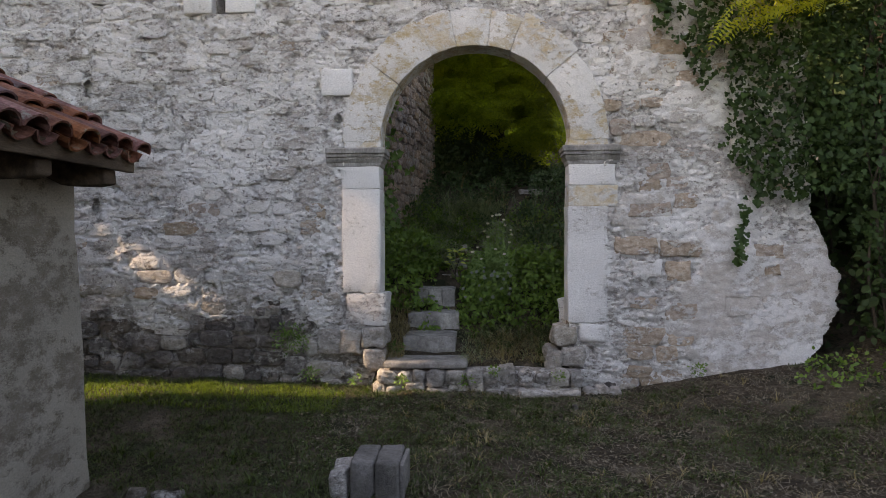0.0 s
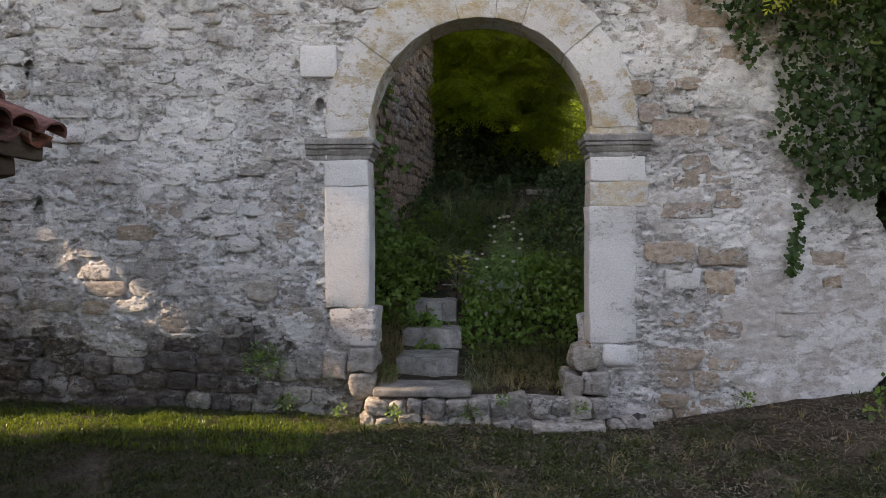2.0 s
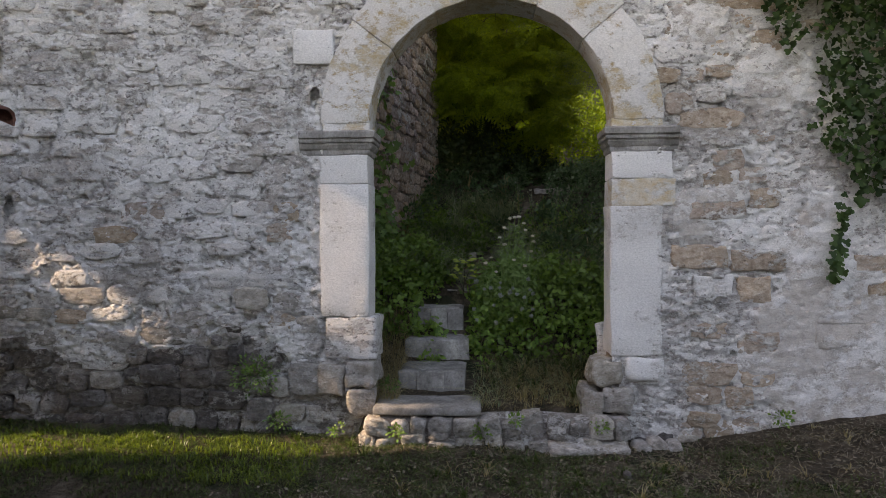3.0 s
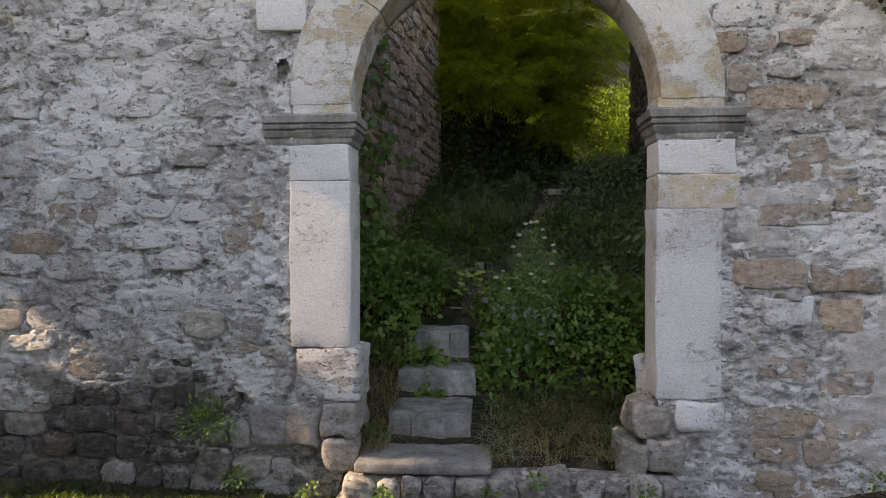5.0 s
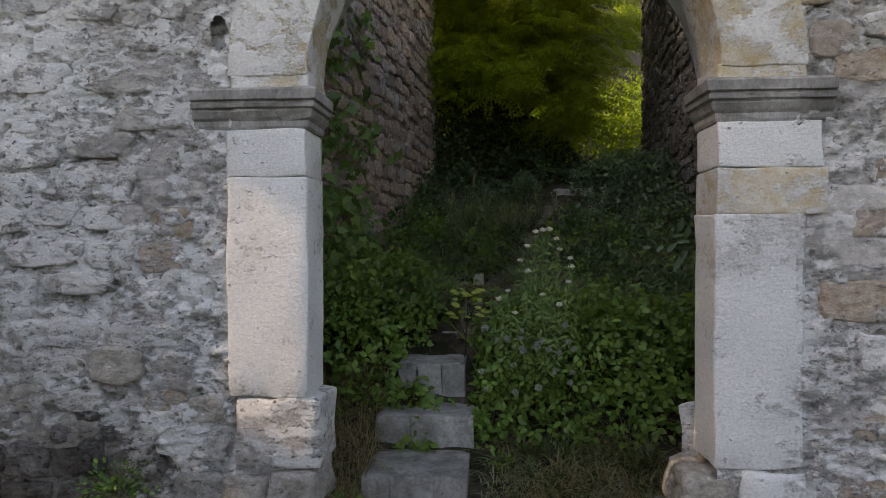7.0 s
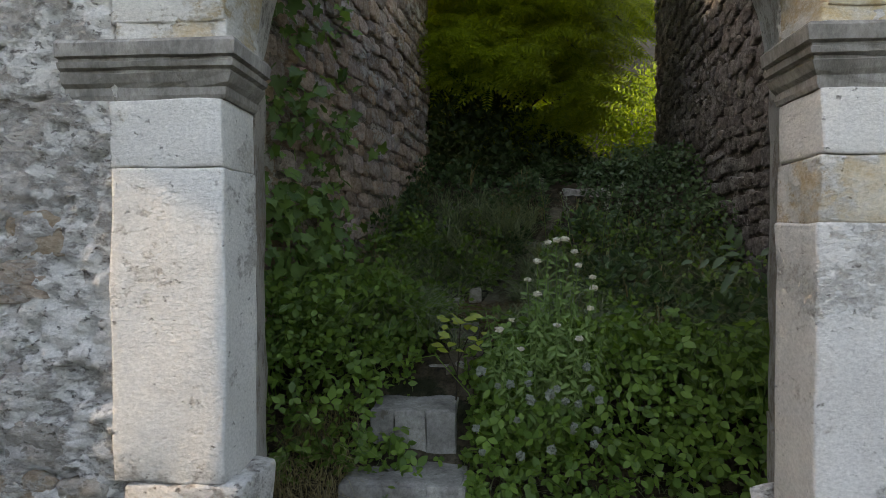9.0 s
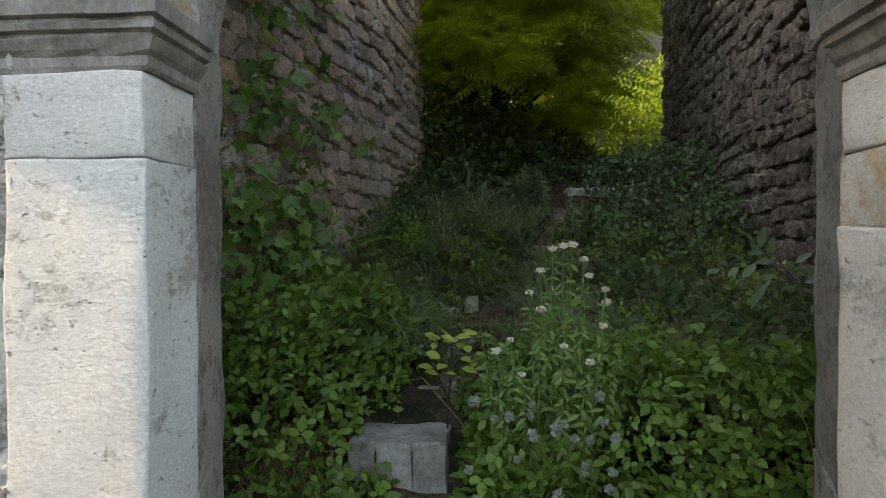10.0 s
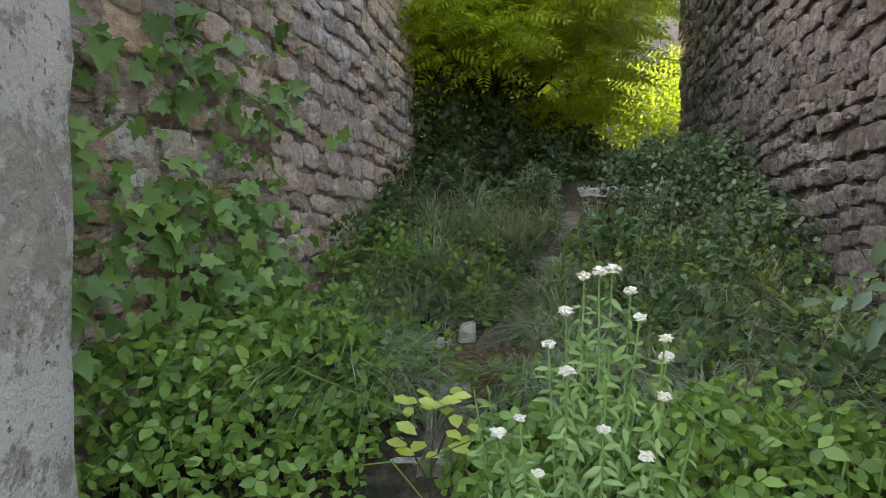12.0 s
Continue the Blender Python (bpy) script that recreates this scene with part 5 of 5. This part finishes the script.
part("stem", tube([(0.42, 0.25, 0.1), (0.2, 0.02, 0.36), (-0.2, -0.15, 0.43)], [0.005, 0.004, 0.002], 5), l_elder, elder)
lp, ld = [], []
for px, py, pz, dx, dz in ((-0.2, -0.15, 0.43, -1, -0.2), (-0.12, -0.1, 0.4, -0.4, -0.7), (-0.02, -0.02, 0.42, 0.8, 0.1), (0.03, 0.0, 0.35, 0.7, -0.5), (-0.1, -0.08, 0.44, -0.6, 0.6)):
    for k in range(5):
        lp.append((px + dx * 0.04 * k, py - 0.01 * k, pz + dz * 0.03 * k))
        ld.append((dx + (0.9 if k % 2 else -0.9) * (0 if k == 4 else 1) * abs(dz + 0.3), -0.3, dz + (0.8 if k % 2 else -0.8) * (0 if k == 4 else 1)))
leaves("foliage", (OVATE[0] * np.array((0.68, 1, 1)), OVATE[1]), lp, ld, np.tile((0, -0.7, 0.8), (len(lp), 1)), R.uniform(0.07, 0.105, len(lp)), l_elder, elder)

# creeper on the rough alley wall
def wall_w(s):
    return np.stack([-1.373 + 0.673 * s / 4.363, 0.79 + 4.31 * s / 4.363], -1)


VINE = (np.array([(0, 0.12, 0), (-0.2, -0.06, 0.03), (-0.46, 0.06, 0.06), (-0.34, 0.24, 0.04), (-0.52, 0.5, 0.02), (-0.26, 0.56, 0.05), (-0.16, 0.78, 0.03), (0, 1.04, -0.06), (0.16, 0.78, 0.03), (0.26, 0.56, 0.05), (0.52, 0.5, 0.02), (0.34, 0.24, 0.04), (0.46, 0.06, 0.06), (0.2, -0.06, 0.03), (0, 0.42, -0.03)]),
        np.array([(i, 14, (i + 1) % 14) for i in range(14)]))
R = np.random.RandomState(17)
creeper = thing("creeper", "climbing vine with broad green leaves on the alley wall", "vine", (0, 0, 0))
s, z = R.uniform(0.15, 2.9, 6000), R.uniform(1.0, 3.4, 6000)
k = 0.7 * fbm(s * 3.4 + 3, z * 3.0, 71) + 0.35 * fbm(s * 9, z * 8, 72) + 0.22 > 0.2 * np.clip((z - 1.6) / 0.9, 0, 1.3) + 0.5 * np.clip((s - 1.5) / 0.5, 0, 1) + 0.1 * np.clip(1 - s / 0.3, 0, 1)
s, z = s[k][:560], z[k][:560]
out = np.array((0.988, -0.154, 0))


def creeper_leaves(name, s, z, label=""):
    q, n = wall_w(s), len(s)
    p = np.stack([q[:, 0], q[:, 1], z], 1) + out * R.uniform(0.03, 0.13, (n, 1))
    ob = leaves(name, VINE, p, unit(np.array((0.2, -0.3, -0.7)) + 0.8 * R.normal(size=(n, 3))), unit(out + np.array((0, -0.4, 0.5)) + 0.55 * R.normal(size=(n, 3))), 0.035 + 0.085 * R.rand(n) ** 1.2, l_vine, creeper, label)
    tagged(ob, label or "broad green vine leaves", "", kind="stuff")


creeper_leaves("foliage", s, z)
creeper_leaves("tangle", 1.05 + 0.28 * R.normal(size=240), 1.65 + 0.27 * R.normal(size=240), "dense tangle of broad leaves")

R = np.random.RandomState(31)
# ivy over the broken end of the arch wall
IVY = [(0.4, 3.6), (0.87, 3.34), (1.4, 3.24), (1.62, 2.92), (1.83, 2.52), (2.1, 2.36), (2.49, 2.06), (3.0, 1.86), (3.45, 1.58), (4.6, 1.2)]
ivy = thing("ivy", "dark green ivy hanging over the broken wall end", "ivy", (0, 0, 0))
n = 25000
x, z = R.uniform(1.4, 5.2, n), R.uniform(0.5, 4.7, n)
edge = x - lerp(IVY, z) - 0.22 * fbm(x * 5, z * 5, 81)
gap = fbm(x * 3.2 + 7, z * 2.4, 82) + 0.4 * fbm(x * 9, z * 7, 85) > 0.2 + 0.25 * np.clip(edge, 0, 1)
k = (edge > 0) & ~(gap & (edge < 0.7)) & (R.rand(n) < np.clip(0.6 + 1.0 * edge, 0, 1))
x, z, edge = x[k], z[k], edge[k]
n = len(x)
deep = np.clip((x - 2.3) / 1.0, 0, 1)
y = -0.05 - R.uniform(0, 1, n) * (0.10 + 0.25 * deep) + 0.1 * deep * R.normal(size=n) + np.clip(x - 3.3, 0, 2) * 0.25
leaves("foliage", LOBED, np.stack([x, y, z], 1), unit(np.array((0, -0.3, -0.9)) + 0.55 * R.normal(size=(n, 3))), unit(np.array((0, -1, 0.5)) + 0.45 * R.normal(size=(n, 3))), 0.03 + 0.034 * R.rand(n) ** 1.5, l_ivy, ivy)
s = np.linspace(0, 1, 60)
strand = np.stack([2.52 - 0.2 * s + 0.03 * np.sin(s * 9) + 0.03 * R.normal(size=60), -0.07 - 0.03 * R.rand(60), 1.9 - 0.75 * s], 1)
leaves("hanging_strand", LOBED, strand, unit(np.array((0, -0.3, -0.9)) + 0.5 * R.normal(size=(60, 3))), unit(np.array((0, -1, 0.4)) + 0.3 * R.normal(size=(60, 3))), R.uniform(0.04, 0.065, 60), l_ivy, ivy)
for k in range(16):
    x0 = R.uniform(3.45, 4.9)
    pts = [(x0 + 0.2 * math.sin(k * 2.1 + j * 0.7) - 0.05 * j, -0.12 - 0.05 * (k % 3), 0.6 + 0.45 * j) for j in range(8)]
    part("stem", tube(pts, [0.013 - 0.0012 * j for j in range(8)], 5), m_bark, ivy)

bank = thing("bank_shrub", "dense dark shrubs on the bank beside the wall", "shrub", (0, 0, 0), kind="stuff")
n = 17000
x, y = R.uniform(3.2, 7.5, n), R.uniform(-0.9, 2.2, n)
z = height(x, y) + (0.3 + 5.4 * np.clip((x - 3.0 + 0.45 * y) / 1.2, 0, 1)) * R.rand(n) ** 0.7
k = (y > -0.25 - 0.35 * (x - 3.2) + 0.3 * fbm(x * 2, z * 2, 83)) & (x > 3.3 - 0.0 * z)
x, y, z = x[k], y[k], z[k]
n = len(x)
leaves("foliage", OVATE, np.stack([x, y, z], 1), unit(R.normal(size=(n, 3)) + np.array((0, -0.3, -0.5))), unit(np.array((-0.3, -0.8, 0.6)) + 0.5 * R.normal(size=(n, 3))), R.uniform(0.05, 0.11, n), l_darkened, bank)
bm = bmesh.new()
for k in range(26):
    x0, y0 = R.uniform(3.5, 6.5), R.uniform(-0.3, 0.8)
    tube([(x0, y0, float(height(x0, y0)) - 0.1), (x0 + R.normal() * 0.2, y0 - 0.1, 1.8), (x0 + R.normal() * 0.4, y0 - 0.2, 3.2)], [0.02, 0.014, 0.006], 5, bm)
part("stems", bm, m_bark, bank)
weeds = thing("bank_weeds", "leafy weeds at the foot of the wall end", "weeds", (0, 0, 0), kind="stuff")
mass((2.7, 3.9), (-0.75, -0.12), lambda x, y: height(x, y) + 0.22 * np.clip(fbm(x * 3, y * 3, 84) + 0.3, 0, 1), 420, OVATE, (0.03, 0.06), l_bramble, "foliage", weeds)


# ---- trees ----
R = np.random.RandomState(23)
def locust(name, label, base, branches, spots, per, mat, size):
    """A locust: forked trunk, limbs, and sprays of pinnate leaves round the ends of its twigs."""
    tree = thing(name, label, "tree", base)
    b = np.array(base)
    bm = bmesh.new()
    for pts, radii in branches:
        tube([tuple(np.array(p) - b) for p in pts], radii, 7, bm)
    for c in spots:
        near = min((np.array(p) for pts, _ in branches for p in pts[1:]), key=lambda p: np.linalg.norm(p - c))
        mid = (near + c) / 2 + np.array((0, 0, 0.15))
        tube([tuple(near - b), tuple(mid - b), tuple(c - b)], [0.018, 0.011, 0.004], 5, bm)
    part("trunk", bm, m_bark, tree)
    p, d, up = [], [], []
    for c in spots:
        hub = np.array((b[0], b[1] + 0.5, c[2]))
        for _ in range(per):
            way = unit(0.8 * unit(c - hub) + np.array((0, -0.35, -0.08)) + 0.55 * R.normal(size=3) * np.array((1, 1, 0.4)))
            side = unit(np.cross(way, np.array((0, 0, 1.0))))
            lift = unit(np.array((0, -0.75, 0.6)) + 0.35 * R.normal(size=3))
            root, reach = c + 0.12 * R.normal(size=3), R.uniform(0.3, 0.6)
            for k in range(7):
                turn = (1 if k % 2 else -1) * R.uniform(0.55, 1.1) if k < 6 else 0.0
                p.append(root - b + way * reach * (k / 6 - 0.4) - np.array((0, 0, 0.1 * (k / 6) ** 2)))
                d.append(way * math.cos(turn) + side * math.sin(turn) + np.array((0, 0, -0.3)))
                up.append(lift + 0.15 * R.normal(size=3))
    n = len(p)
    tagged(leaves("crown", PINNATE, p, np.array(d), unit(np.array(up)), R.uniform(*size, n), mat, tree), "feathery yellow-green leaves")
    return tree


def cloud(n, xr, yr, zr, keep_fn=None):
    p = np.stack([R.uniform(*xr, n * 4), R.uniform(*yr, n * 4), R.uniform(*zr, n * 4)], 1)
    if keep_fn is not None:
        p = p[keep_fn(p)]
    return list(p[:n])


crown_fn = lambda p: p[:, 2] > 3.25 - 0.5 * np.exp(-((p[:, 0] - 0.75) / 0.45) ** 2) + 0.3 * np.abs(p[:, 0] - 0.5) + 0.1 * (p[:, 1] - 5.5)
# Sprays at y 3.9 to 5.8 hang out of view, added to darken the alley.
spots = cloud(150, (-1.0, 1.25), (5.4, 8.2), (2.7, 6.4), crown_fn) + cloud(30, (-0.9, 0.6), (5.0, 5.8), (3.5, 4.8), crown_fn) + cloud(80, (-1.4, 2.2), (3.9, 5.8), (4.9, 6.4)) + cloud(12, (1.2, 2.3), (7.4, 8.8), (4.7, 5.8))
locust("locust_tree", "leafy locust tree behind the alley, with unseen crown added overhead for shade", (0.55, 7.0, 2.4),
       [([(0.55, 7.0, 2.3), (0.5, 6.9, 3.4), (0.35, 6.6, 4.6), (0.2, 5.8, 5.8)], [0.07, 0.055, 0.04, 0.025]), ([(0.75, 7.2, 2.3), (0.95, 7.1, 3.5), (1.2, 6.9, 4.8), (1.4, 6.4, 6.0)], [0.05, 0.04, 0.03, 0.02]), ([(0.35, 7.3, 2.3), (0.1, 7.2, 3.6), (-0.3, 6.8, 4.8), (-0.5, 5.4, 6.0)], [0.05, 0.04, 0.03, 0.02]), ([(0.2, 5.8, 5.8), (0.4, 4.4, 6.2), (0.6, 3.2, 6.0)], [0.03, 0.02, 0.012])],
       spots, 5, l_tree, (0.28, 0.5))
locust("locust_tree", "locust tree above the ivy, its fronds coloured as if backlit", (4.6, 1.6, 1.0),
       [([(4.6, 1.6, 0.9), (4.4, 1.2, 2.6), (3.9, 0.6, 4.2), (3.3, 0.0, 5.0)], [0.09, 0.07, 0.045, 0.025])],
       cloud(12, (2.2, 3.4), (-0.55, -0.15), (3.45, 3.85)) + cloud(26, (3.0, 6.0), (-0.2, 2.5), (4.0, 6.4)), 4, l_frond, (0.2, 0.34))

R = np.random.RandomState(29)
# sunlit bushes beyond the alley, and undergrowth darkened for shade under the tree
bush = thing("bush", "bright sunlit bush beyond the end of the alley", "bush", (0, 0, 0), kind="stuff")
n = 13000
x, y = R.uniform(0.2, 4.2, n), R.uniform(9.2, 12.0, n)
top = 3.7 + 0.25 * np.clip(x - 1.4, 0, 2) + 0.5 * fbm(x * 1.6, y * 1.6, 91) + 0.45 * (y - 9.2)
z = height(x, y) + (top - height(x, y)) * R.rand(n) ** 0.6
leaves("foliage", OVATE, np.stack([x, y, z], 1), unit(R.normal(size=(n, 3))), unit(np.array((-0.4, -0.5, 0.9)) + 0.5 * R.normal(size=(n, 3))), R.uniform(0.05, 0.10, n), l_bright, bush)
under = thing("undergrowth", "undergrowth below the locust tree, leaf colour darkened for shade", "shrub", (0, 0, 0), kind="stuff")
n = 22000
x, y = R.uniform(-1.9, 2.2, n), R.uniform(4.9, 8.0, n)
x[:9000] = R.uniform(-1.9, 0.2, 9000)
top = 3.1 + 0.4 * np.exp(-((x + 0.3) / 0.6) ** 2) - 0.55 * np.clip(x - 0.2, 0, 2) + 0.35 * fbm(x * 2, y * 2, 92) + 1.3 * np.clip(-x + 0.1, 0, 0.8)
top = height(x, y) + np.clip(top - height(x, y), 0.05, 3) * np.clip((y - 4.7) / 0.9, 0.1, 1)
z = height(x, y) + (top - height(x, y)) * R.rand(n) ** 0.85
leaves("foliage", OVATE, np.stack([x, y, z], 1), unit(R.normal(size=(n, 3))), unit(np.array((0, -0.6, 0.9)) + 0.5 * R.normal(size=(n, 3))), R.uniform(0.045, 0.09, n), l_darkened, under)
# a tuft of straw in the joints of the east wall
tuft = 60
p = np.tile((1.72, 1.9, 2.15), (tuft, 1)) + 0.03 * R.normal(size=(tuft, 3))
tagged(blades("straw_tuft", p, np.stack([R.uniform(-1.2, -0.2, tuft), R.uniform(-0.3, 0.3, tuft), R.uniform(-0.3, 0.2, tuft)], 1), R.uniform(0.15, 0.4, tuft), 0.002, l_dry), "dry straw tuft growing out of the wall", "grass", kind="stuff")

# Leaf backing added to fill sky gaps behind the tree.
woods = thing("woods", "dark leaf backing behind the alley, added to close off the sky", "woods", (0, 0, 0), kind="stuff")
n = 11000
x, y = R.uniform(-5.0, 0.0, n), R.uniform(9.0, 10.5, n)
y[:6000] += 4.5
x[:6000] = R.uniform(-6.0, 2.0, 6000)
z = height(x, y) + np.where(y > 12.5, 4.6, 2.3) * R.rand(n) ** 0.8
leaves("foliage", OVATE, np.stack([x, y, z], 1), unit(R.normal(size=(n, 3))), unit(np.array((0, -0.8, 0.7)) + 0.5 * R.normal(size=(n, 3))), np.where(y > 12.5, 2.0, 1.0) * R.uniform(0.14, 0.26, n), l_darkened, woods)

# Big dark leaves added as backing, so no sky shows through the ivy.
n = 6000
x, y = R.uniform(3.6, 9.0, n), R.uniform(1.6, 4.5, n)
z = height(x, y) + 6.0 * R.rand(n)
sky_backing = thing("woods", "dark leaf backing on the bank, added to hide the sky behind the ivy", "woods", (0, 0, 0), kind="stuff")
leaves("foliage", OVATE, np.stack([x, y, z], 1), unit(R.normal(size=(n, 3))), unit(np.array((-0.2, -0.9, 0.4)) + 0.5 * R.normal(size=(n, 3))), R.uniform(0.25, 0.5, n), l_darkened, sky_backing)
